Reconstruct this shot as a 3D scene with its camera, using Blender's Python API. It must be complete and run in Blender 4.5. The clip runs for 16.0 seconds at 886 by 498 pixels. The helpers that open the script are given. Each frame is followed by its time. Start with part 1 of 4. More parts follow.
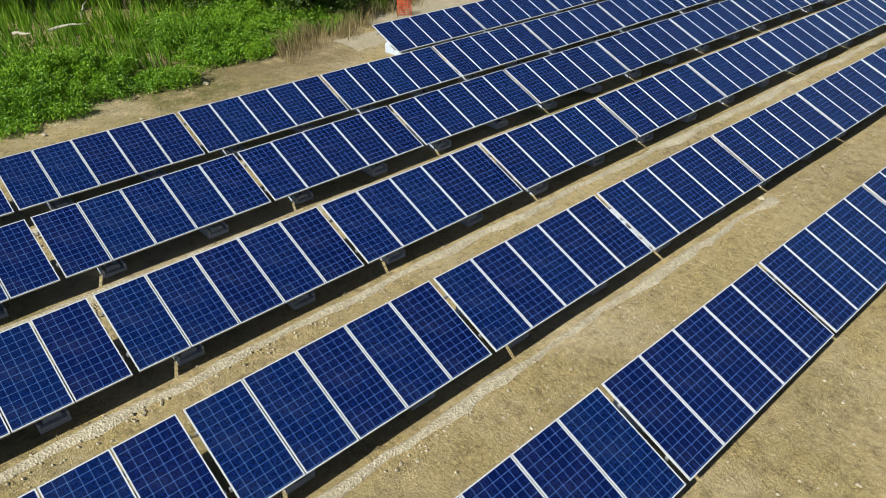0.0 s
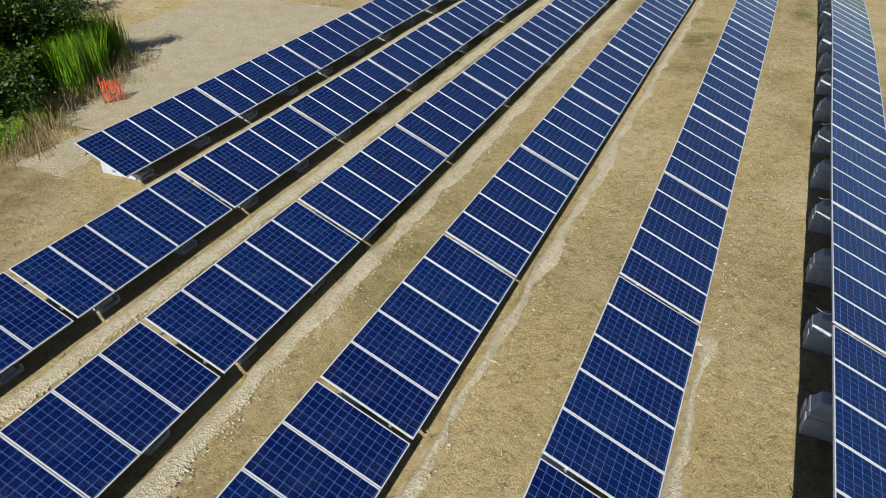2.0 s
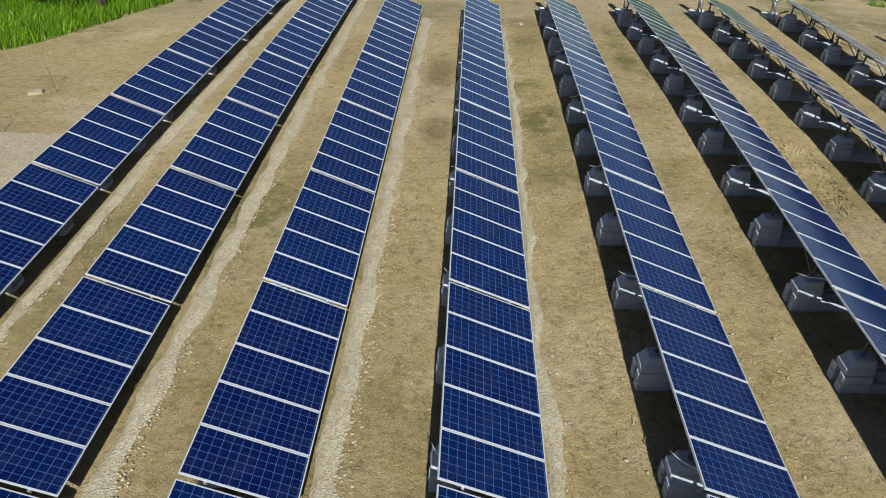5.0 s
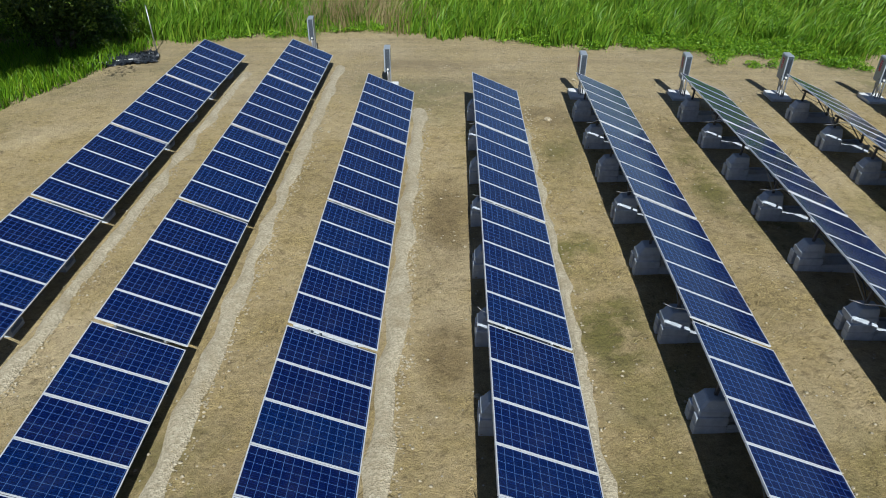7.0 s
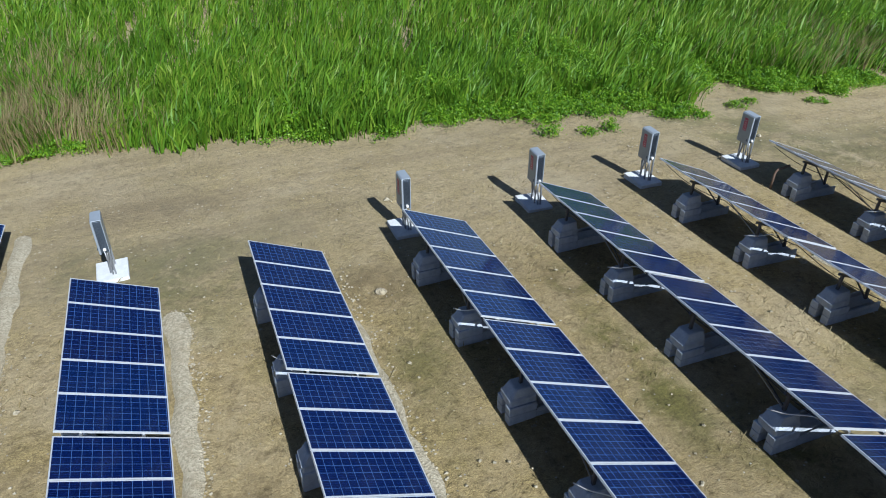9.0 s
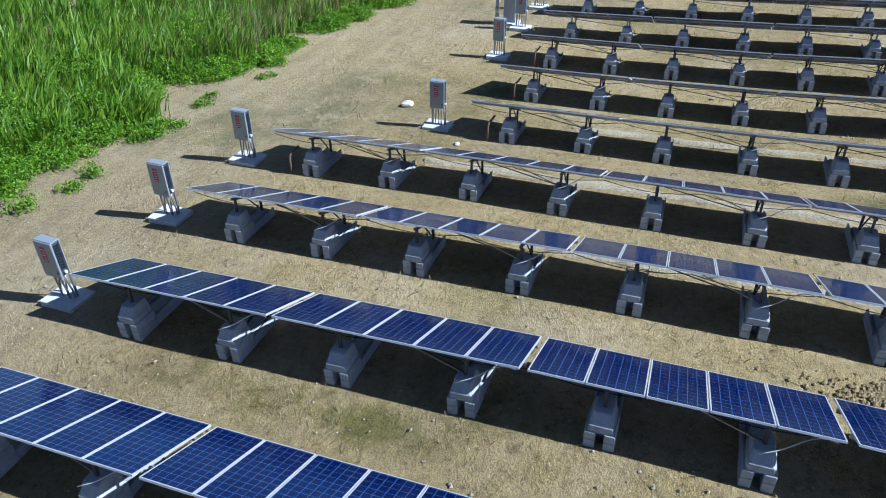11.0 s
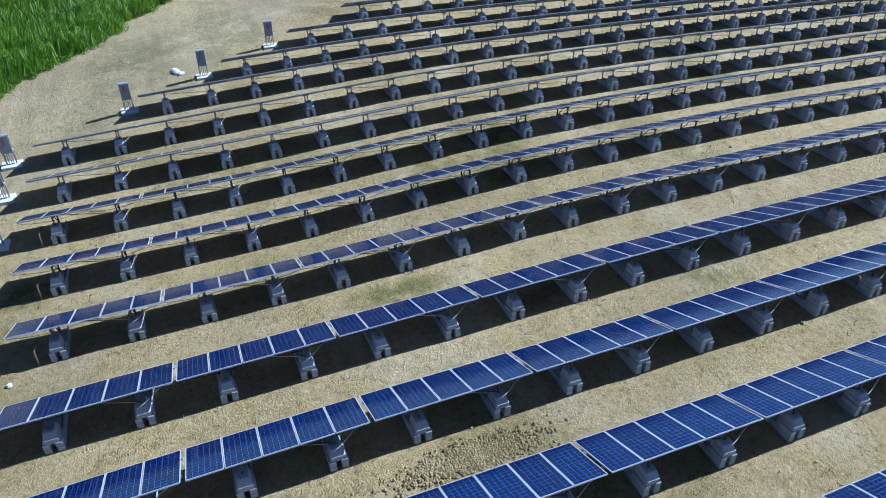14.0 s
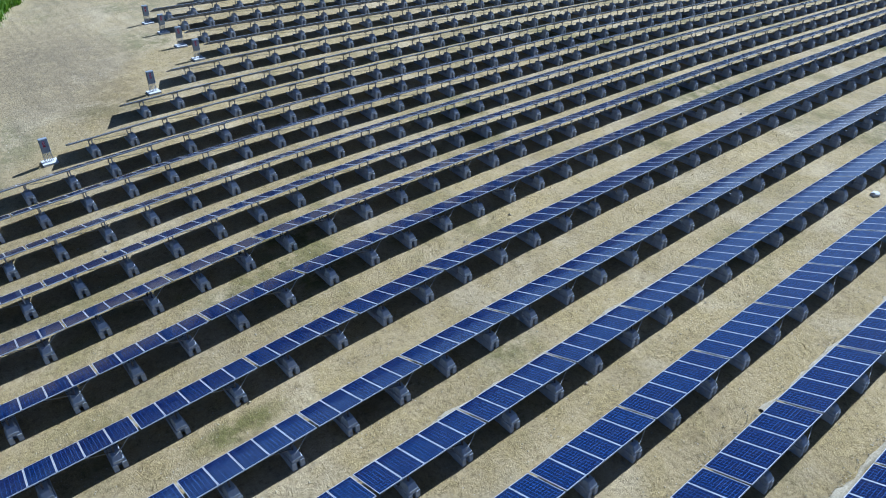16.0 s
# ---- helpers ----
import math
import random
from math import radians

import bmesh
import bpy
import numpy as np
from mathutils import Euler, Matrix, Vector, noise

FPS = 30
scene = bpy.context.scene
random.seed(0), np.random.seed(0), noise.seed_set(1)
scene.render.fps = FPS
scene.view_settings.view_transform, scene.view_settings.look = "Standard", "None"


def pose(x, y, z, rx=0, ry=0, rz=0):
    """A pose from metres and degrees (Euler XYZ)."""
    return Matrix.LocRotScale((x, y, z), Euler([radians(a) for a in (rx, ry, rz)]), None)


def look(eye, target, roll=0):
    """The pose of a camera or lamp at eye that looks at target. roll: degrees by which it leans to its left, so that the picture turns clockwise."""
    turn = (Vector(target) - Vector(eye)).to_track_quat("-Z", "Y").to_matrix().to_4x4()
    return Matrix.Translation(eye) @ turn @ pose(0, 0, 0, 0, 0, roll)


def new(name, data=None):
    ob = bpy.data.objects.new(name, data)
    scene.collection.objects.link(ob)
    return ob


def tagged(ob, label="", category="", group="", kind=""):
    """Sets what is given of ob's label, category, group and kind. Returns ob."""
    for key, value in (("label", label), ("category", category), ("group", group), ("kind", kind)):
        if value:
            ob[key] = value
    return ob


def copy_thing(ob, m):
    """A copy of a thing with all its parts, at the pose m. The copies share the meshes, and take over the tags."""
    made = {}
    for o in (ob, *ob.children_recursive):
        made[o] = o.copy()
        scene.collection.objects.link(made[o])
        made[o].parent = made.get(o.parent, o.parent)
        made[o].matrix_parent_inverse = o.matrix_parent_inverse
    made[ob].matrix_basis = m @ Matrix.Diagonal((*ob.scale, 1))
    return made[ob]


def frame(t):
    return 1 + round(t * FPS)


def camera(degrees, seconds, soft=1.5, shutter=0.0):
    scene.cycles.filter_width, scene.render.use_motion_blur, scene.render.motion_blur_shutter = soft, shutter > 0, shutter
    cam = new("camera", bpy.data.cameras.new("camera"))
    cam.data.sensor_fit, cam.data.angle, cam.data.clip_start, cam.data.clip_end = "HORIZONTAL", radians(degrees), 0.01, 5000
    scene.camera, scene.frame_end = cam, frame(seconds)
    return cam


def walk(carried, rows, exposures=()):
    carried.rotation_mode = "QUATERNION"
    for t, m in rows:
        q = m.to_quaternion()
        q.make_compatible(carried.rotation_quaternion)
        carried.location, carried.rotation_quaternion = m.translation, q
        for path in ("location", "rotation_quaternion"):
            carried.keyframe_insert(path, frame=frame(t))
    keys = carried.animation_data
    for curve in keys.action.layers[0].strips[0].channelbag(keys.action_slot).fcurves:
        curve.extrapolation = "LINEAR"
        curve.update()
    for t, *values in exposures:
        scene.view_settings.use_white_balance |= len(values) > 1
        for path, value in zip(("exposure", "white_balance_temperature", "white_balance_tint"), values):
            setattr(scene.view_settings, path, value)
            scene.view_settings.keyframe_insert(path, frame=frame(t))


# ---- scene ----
cam = camera(64.4, 16.0, 1.0)
PATH = [
    (0.0, pose(12.661, -18.491, 10.346, 56.16, 0.37, 47.92)),
    (0.5, pose(10.643, -17.145, 10.423, 55.97, 0.43, 41.88)),
    (1.0, pose(8.841, -15.818, 10.537, 55.76, 0.40, 36.46)),
    (1.5, pose(7.225, -14.439, 10.615, 55.61, 0.36, 31.71)),
    (2.0, pose(5.679, -12.920, 10.702, 55.43, 0.17, 24.64)),
    (2.5, pose(4.262, -11.281, 10.725, 55.43, -0.06, 16.93)),
    (3.0, pose(3.102, -9.578, 10.778, 55.40, -0.16, 9.74)),
    (3.2, pose(2.721, -8.962, 10.770, 55.46, -0.23, 7.57)),
    (5.3, pose(0.054, -0.720, 10.751, 55.29, -0.37, 2.34)),
    (5.5, pose(-0.091, 0.265, 10.747, 55.32, -0.35, 2.35)),
    (6.0, pose(-0.377, 3.100, 10.729, 55.40, -0.27, 1.06)),
    (6.5, pose(-0.624, 6.261, 10.695, 55.49, -0.34, 0.89)),
    (7.0, pose(-0.817, 9.572, 10.578, 55.79, -0.44, 0.87)),
    (7.5, pose(-0.863, 12.810, 10.535, 55.94, -0.33, 0.18)),
    (8.0, pose(-0.877, 15.877, 10.484, 56.01, -0.30, -4.26)),
    (8.2, pose(-0.843, 17.029, 10.412, 56.16, -0.30, -7.32)),
    (10.3, pose(-0.873, 23.931, 10.361, 55.81, 0.12, -47.12)),
    (10.5, pose(-0.883, 24.038, 10.346, 55.73, 0.18, -52.13)),
    (11.0, pose(-0.946, 24.173, 10.361, 55.44, -0.23, -70.01)),
    (11.5, pose(-0.951, 24.291, 10.804, 55.43, -0.53, -71.23)),
    (12.0, pose(-0.901, 24.108, 12.126, 55.49, -0.16, -86.69)),
    (12.5, pose(-1.032, 24.119, 13.326, 55.11, -0.30, -106.10)),
    (13.0, pose(-1.110, 24.084, 14.481, 55.18, -0.39, -107.38)),
    (13.5, pose(-1.211, 24.016, 15.836, 55.26, -0.38, -109.46)),
    (14.0, pose(-1.278, 24.055, 17.182, 55.35, -0.50, -111.95)),
    (14.5, pose(-1.298, 24.016, 18.592, 55.53, -0.53, -115.13)),
    (15.0, pose(-1.292, 23.892, 20.056, 55.57, -0.48, -121.47)),
    (15.5, pose(-1.221, 23.777, 21.472, 55.55, -0.42, -125.63)),
    (16.0, pose(-1.174, 23.778, 22.929, 55.76, -0.61, -129.57)),
]
walk(cam, PATH, [(0.0, 0.70, 6300, 8), (3.2, 0.50, 6250, 9), (7.0, 0.46, 5900, 9), (9.0, 0.58, 5500, 10), (11.0, 0.76, 5150, 11), (13.0, 0.78, 4850, 11), (16.0, 0.72, 4850, 11)])

# ---------------------------------------------------------------- light
SUN_EL, SUN_DIR = 41.5, (0.15, -0.989)          # the sun stands over -y, a little towards +x
world = bpy.data.worlds.new("sky")
scene.world = world
world.use_nodes = True
wn = world.node_tree.nodes
sky = wn.new("ShaderNodeTexSky")
sky.sky_type, sky.sun_disc = "NISHITA", False
sky.sun_elevation = radians(SUN_EL)
sky.air_density, sky.dust_density, sky.ozone_density = 0.65, 0.4, 0.8
sky.sun_rotation = math.atan2(SUN_DIR[0], SUN_DIR[1])
wn["Background"].inputs[1].default_value = 0.05
world.node_tree.links.new(sky.outputs[0], wn["Background"].inputs[0])
sun = new("sun", bpy.data.lights.new("sun", "SUN"))
sun.data.energy, sun.data.angle, sun.data.color = 5.0, radians(0.53), (1.0, 0.97, 0.86)
ce = math.cos(radians(SUN_EL))
sun.matrix_world = look((60 * SUN_DIR[0] * ce, 60 * SUN_DIR[1] * ce, 60 * math.sin(radians(SUN_EL))), (0, 0, 0))
scene.view_settings.exposure = 0.0

# ---------------------------------------------------------------- ground height
GX = [-22, -8, 0, 8, 17, 27, 40, 62]
GY = [-90, -60, -38, -20, -5, 8, 22, 36, 50]
GZ = [
    [1.43, 1.1, 0.74, 0.34, -0.0, -0.24, -0.42, -1.17, -1.74],
    [0.47, 0.61, 0.66, 0.56, 0.26, -0.06, -0.27, -0.79, -1.41],
    [-0.07, 0.32, 0.59, 0.68, 0.5, 0.21, -0.08, -0.55, -1.28],
    [-0.57, -0.0, 0.48, 0.71, 0.62, 0.29, 0.25, -0.47, -1.23],
    [-1.08, -0.37, 0.32, 0.55, 0.49, 0.29, -0.13, -0.54, -1.15],
    [-1.57, -0.69, 0.12, 0.3, 0.43, 0.2, -0.66, -1.01, -1.16],
    [-2.09, -0.88, -0.02, 0.37, 0.58, 0.51, -0.08, -0.84, -1.16],
    [-2.83, -1.23, -0.15, 0.63, 1.1, 1.28, 1.02, 0.16, -0.83],
]
GX, GY, GZ = np.array(GX, float), np.array(GY, float), np.array(GZ)


def spline_weights(stations, v):
    v = np.clip(v, stations[0], stations[-1])
    i = np.clip(np.searchsorted(stations, v) - 1, 0, len(stations) - 2)
    t = (v - stations[i]) / (stations[i + 1] - stations[i])
    w = np.zeros((len(v), len(stations)))
    n = np.arange(len(v))
    for k, c in ((-1, -.5 * t + t * t - .5 * t ** 3), (0, 1 - 2.5 * t * t + 1.5 * t ** 3),
                 (1, .5 * t + 2 * t * t - 1.5 * t ** 3), (2, -.5 * t * t + .5 * t ** 3)):
        np.add.at(w, (n, np.clip(i + k, 0, len(stations) - 1)), c)
    return w


def heights(x, y):
    """Ground height for arrays of x and y."""
    x, y = np.asarray(x, float).ravel(), np.asarray(y, float).ravel()
    return np.einsum("ni,ij,nj->n", spline_weights(GX, x), GZ, spline_weights(GY, y))


def height(x, y):
    return float(heights([x], [y])[0])


# ---------------------------------------------------------------- materials
def material(name, rough=0.8, metal=0.0):
    m = bpy.data.materials.new(name)
    m.use_nodes = True
    b = m.node_tree.nodes["Principled BSDF"]
    b.inputs["Roughness"].default_value, b.inputs["Metallic"].default_value = rough, metal
    return m, m.node_tree.nodes, m.node_tree.links, b


def node(nodes, kind, **sets):
    n = nodes.new(kind)
    for k, v in sets.items():
        n.inputs[k.replace("_", " ")].default_value = v
    return n


def ramp(nodes, links, fac, stops):
    r = nodes.new("ShaderNodeValToRGB")
    while len(r.color_ramp.elements) < len(stops):
        r.color_ramp.elements.new(0.5)
    for e, (p, c) in zip(r.color_ramp.elements, stops):
        e.position, e.color = p, (*c, 1) if len(c) == 3 else c
    links.new(fac, r.inputs[0])
    return r.outputs[0]


def mix(nodes, links, fac, a, b, mode="MIX"):
    m = nodes.new("ShaderNodeMix")
    m.data_type, m.blend_type = "RGBA", mode
    for v, s in ((fac, 0), (a, 6), (b, 7)):
        if hasattr(v, "is_output"):
            links.new(v, m.inputs[s])
        else:
            m.inputs[s].default_value = v if s == 0 else (*v, 1)
    return m.outputs[2]


def calc(nodes, links, op, a, b=0.5, c=0.5):
    m = nodes.new("ShaderNodeMath")
    m.operation = op
    for v, s in ((a, 0), (b, 1), (c, 2)):
        if hasattr(v, "is_output"):
            links.new(v, m.inputs[s])
        else:
            m.inputs[s].default_value = v
    return m.outputs[0]


def noise_of(nodes, links, coord, scale, detail=4.0, rough=0.6):
    n = node(nodes, "ShaderNodeTexNoise", Scale=scale, Detail=detail, Roughness=rough)
    links.new(coord, n.inputs["Vector"])
    return n.outputs[0]


def bump(nodes, links, b, h, strength, distance):
    n = node(nodes, "ShaderNodeBump", Strength=strength, Distance=distance)
    links.new(h, n.inputs["Height"])
    links.new(n.outputs[0], b.inputs["Normal"])


def soil_material():
    """Trampled sandy soil: fine grit, matted straw, pale silt pans, mossy and damp patches."""
    m, n, l, b = material("dry soil", 0.95)
    co = n.new("ShaderNodeTexCoord").outputs["Object"]

    def moved(x, y):
        v = n.new("ShaderNodeVectorMath")
        v.operation = "ADD"
        v.inputs[1].default_value = (x, y, 0)
        l.new(co, v.inputs[0])
        return v.outputs[0]

    big = noise_of(n, l, co, 0.11, 4)
    mid = noise_of(n, l, co, 0.8, 6, 0.65)
    fine = noise_of(n, l, co, 8.0, 8, 0.8)
    grit = noise_of(n, l, co, 45.0, 3, 0.7)
    c = ramp(n, l, fine, [(0.28, (0.185, 0.135, 0.062)), (0.46, (0.315, 0.245, 0.125)), (0.60, (0.375, 0.298, 0.162)), (0.76, (0.52, 0.43, 0.26))])
    # matted straw, drawn out along two wandering directions
    straw = None
    for turn, shift in ((25, 0.0), (-40, 17.0), (80, 41.0)):
        sc = n.new("ShaderNodeMapping")
        sc.inputs["Scale"].default_value, sc.inputs["Rotation"].default_value = (7, 30, 6), (0, 0, radians(turn))
        l.new(moved(shift, -shift), sc.inputs["Vector"])
        t = n.new("ShaderNodeTexNoise")
        t.inputs["Scale"].default_value, t.inputs["Detail"].default_value, t.inputs["Distortion"].default_value = 1.0, 4, 1.8
        l.new(sc.outputs[0], t.inputs["Vector"])
        straw = t.outputs[0] if straw is None else calc(n, l, "MAXIMUM", straw, t.outputs[0])
    dry = ramp(n, l, straw, [(0.46, (0.17, 0.125, 0.045)), (0.58, (0.315, 0.240, 0.098)), (0.72, (0.54, 0.44, 0.21))])
    c = mix(n, l, ramp(n, l, mid, [(0.44, (0, 0, 0)), (0.60, (0.7, 0.7, 0.7))]), c, dry)
    # pale silt left by standing water
    pale = mix(n, l, fine, (0.32, 0.255, 0.15), (0.47, 0.39, 0.25))
    c = mix(n, l, ramp(n, l, noise_of(n, l, moved(5, 63), 0.16, 6, 0.62), [(0.52, (0, 0, 0)), (0.62, (0.75, 0.75, 0.75))]), c, pale)
    # moss in drawn-out flecks, within larger damp stretches
    flecks = noise_of(n, l, moved(31, 7), 0.75, 8, 0.74)
    where = ramp(n, l, noise_of(n, l, moved(-12, 28), 0.085, 3), [(0.52, (0, 0, 0)), (0.66, (1, 1, 1))])
    wet = None
    xyz = n.new("ShaderNodeSeparateXYZ")
    l.new(co, xyz.inputs[0])

    def patch(cx, cy, rx, ry):
        """A soft-edged oval on the ground."""
        u = calc(n, l, "MULTIPLY", calc(n, l, "SUBTRACT", xyz.outputs[0], cx), 1 / rx)
        w = calc(n, l, "MULTIPLY", calc(n, l, "SUBTRACT", xyz.outputs[1], cy), 1 / ry)
        d = calc(n, l, "ADD", calc(n, l, "MULTIPLY", u, u), calc(n, l, "MULTIPLY", w, w))
        return ramp(n, l, d, [(0.15, (1, 1, 1)), (1.0, (0, 0, 0))])

    for spot in ((2.5, 25.2, 1.0, 1.3), (2.9, 22.0, 1.1, 2.3), (25.8, 31.6, 1.4, 1.6), (19.8, 17.3, 0.9, 2.6), (7.2, 29.6, 0.9, 3.2), (7.6, 33.4, 0.8, 1.0)):
        where = calc(n, l, "MAXIMUM", where, patch(*spot))
    for spot in ((-0.9, 27.3, 0.9, 3.0), (-0.8, 21.2, 0.8, 1.4), (2.9, 35.1, 1.3, 1.3), (-2.2, 42.0, 3.5, 1.4), (17.5, 12.6, 1.2, 2.2), (-14.6, -2.6, 2.6, 4.6), (66.0, 12.0, 16.0, 8.0)):
        wet = patch(*spot) if wet is None else calc(n, l, "MAXIMUM", wet, patch(*spot))
    moss = mix(n, l, fine, (0.055, 0.052, 0.010), (0.18, 0.165, 0.035))
    c = mix(n, l, calc(n, l, "MULTIPLY", where, ramp(n, l, flecks, [(0.40, (0, 0, 0)), (0.54, (0.9, 0.9, 0.9))])), c, moss)
    damp = ramp(n, l, noise_of(n, l, moved(77, 3), 0.42, 8, 0.74), [(0.56, (0, 0, 0)), (0.68, (0.5, 0.5, 0.5))])
    damp = calc(n, l, "MAXIMUM", damp, calc(n, l, "MULTIPLY", wet, ramp(n, l, flecks, [(0.34, (0, 0, 0)), (0.52, (0.9, 0.9, 0.9))])))
    c = mix(n, l, damp, c, mix(n, l, fine, (0.115, 0.082, 0.034), (0.25, 0.185, 0.088)))
    c = mix(n, l, 1.0, c, ramp(n, l, big, [(0.35, (0.86, 0.85, 0.83)), (0.65, (1.10, 1.09, 1.07))]), "MULTIPLY")
    c = mix(n, l, 1.0, c, ramp(n, l, grit, [(0.32, (0.72, 0.70, 0.68)), (0.5, (1, 1, 1)), (0.68, (1.28, 1.27, 1.24))]), "MULTIPLY")
    clods = noise_of(n, l, moved(9, 9), 3.6, 6, 0.78)
    c = mix(n, l, 1.0, c, ramp(n, l, clods, [(0.33, (0.52, 0.50, 0.46)), (0.47, (0.98, 0.98, 0.97)), (0.58, (1.06, 1.06, 1.05)), (0.70, (1.3, 1.29, 1.26))]), "MULTIPLY")
    twigs = node(n, "ShaderNodeTexVoronoi", Scale=3.2)
    twigs.feature = "DISTANCE_TO_EDGE"
    warp = n.new("ShaderNodeTexNoise")
    warp.inputs["Scale"].default_value, warp.inputs["Detail"].default_value = 2.2, 5
    l.new(co, warp.inputs["Vector"])
    bent = n.new("ShaderNodeVectorMath")
    bent.operation = "ADD"
    l.new(co, bent.inputs[0])
    l.new(warp.outputs["Color"], bent.inputs[1])
    l.new(bent.outputs[0], twigs.inputs["Vector"])
    thin = calc(n, l, "MULTIPLY", ramp(n, l, twigs.outputs["Distance"], [(0.015, (0.75, 0.75, 0.75)), (0.045, (0, 0, 0))]), ramp(n, l, mid, [(0.50, (0, 0, 0)), (0.62, (1, 1, 1))]))
    c = mix(n, l, thin, c, (0.12, 0.088, 0.040))
    # worn track north of the rows, greyer, with faint ruts along it
    sc = n.new("ShaderNodeMapping")
    sc.inputs["Scale"].default_value, sc.inputs["Rotation"].default_value = (0.12, 1.5, 1), (0, 0, radians(24))
    l.new(co, sc.inputs["Vector"])
    rut = ramp(n, l, noise_of(n, l, sc.outputs[0], 1.0, 6, 0.65), [(0.36, (0.74, 0.72, 0.70)), (0.52, (1.0, 1.0, 1.0)), (0.68, (1.18, 1.18, 1.17))])
    along = calc(n, l, "ADD", xyz.outputs[1], calc(n, l, "MULTIPLY", calc(n, l, "MAXIMUM", calc(n, l, "SUBTRACT", xyz.outputs[0], 30.0), 0.0), 0.9))
    north = calc(n, l, "MULTIPLY", calc(n, l, "SUBTRACT", along, 34.0), 0.25)
    north = ramp(n, l, north, [(0.0, (0, 0, 0)), (1.0, (0.8, 0.8, 0.8))])
    c = mix(n, l, north, c, mix(n, l, 0.35, mix(n, l, 1.0, c, rut, "MULTIPLY"), mix(n, l, fine, (0.24, 0.20, 0.132), (0.41, 0.35, 0.245))))
    # pebbles and pale chips lying about
    v = node(n, "ShaderNodeTexVoronoi", Scale=8.0)
    l.new(co, v.inputs["Vector"])
    peb = ramp(n, l, v.outputs["Distance"], [(0.12, (1, 1, 1)), (0.20, (0, 0, 0))])
    sep = n.new("ShaderNodeSeparateColor")
    l.new(v.outputs["Color"], sep.inputs[0])
    rare = calc(n, l, "GREATER_THAN", sep.outputs[0], 0.88)
    c = mix(n, l, calc(n, l, "MULTIPLY", peb, rare), c, mix(n, l, sep.outputs[1], (0.12, 0.10, 0.07), (0.62, 0.58, 0.50)))
    l.new(c, b.inputs["Base Color"])
    h = calc(n, l, "ADD", calc(n, l, "ADD", fine, calc(n, l, "MULTIPLY", straw, 0.3)), calc(n, l, "MULTIPLY", mid, 1.2))
    h = calc(n, l, "ADD", h, clods)
    bump(n, l, b, h, 0.9, 0.07)
    return m


def gravel_material(name, dark, light):
    m, n, l, b = material(name, 0.9)
    co = n.new("ShaderNodeTexCoord").outputs["Object"]
    v = node(n, "ShaderNodeTexVoronoi", Scale=25.0)
    l.new(co, v.inputs["Vector"])
    sep = n.new("ShaderNodeSeparateColor")
    l.new(v.outputs["Color"], sep.inputs[0])
    mid = noise_of(n, l, co, 1.3, 5)
    c = ramp(n, l, sep.outputs[0], [(0.0, dark), (0.5, tuple((a + d) / 2 for a, d in zip(dark, light))), (1.0, light)])
    c = mix(n, l, ramp(n, l, mid, [(0.48, (0, 0, 0)), (0.72, (0.6, 0.6, 0.6))]), c, (0.22, 0.175, 0.10))
    l.new(c, b.inputs["Base Color"])
    bump(n, l, b, v.outputs["Distance"], 0.7, 0.025)
    return m


def concrete_material(name, dark, light):
    m, n, l, b = material(name, 0.9)
    co = n.new("ShaderNodeTexCoord").outputs["Object"]
    tint = n.new("ShaderNodeObjectInfo").outputs["Random"]
    a = noise_of(n, l, co, 5.0, 8, 0.7)
    f = noise_of(n, l, co, 60.0, 3)
    c = ramp(n, l, a, [(0.3, dark), (0.7, light)])
    c = mix(n, l, 0.25, c, ramp(n, l, tint, [(0, dark), (1, light)]))
    l.new(c, b.inputs["Base Color"])
    bump(n, l, b, calc(n, l, "ADD", a, f), 0.35, 0.02)
    return m


def metal_material(name, colour, rough, metal=1.0):
    m, n, l, b = material(name, rough, metal)
    co = n.new("ShaderNodeTexCoord").outputs["Object"]
    a = noise_of(n, l, co, 6.0, 5)
    l.new(mix(n, l, a, tuple(v * 0.75 for v in colour), colour), b.inputs["Base Color"])
    l.new(ramp(n, l, a, [(0.3, (rough * 0.8,) * 3), (0.7, (min(1, rough * 1.25),) * 3)]), b.inputs["Roughness"])
    return m


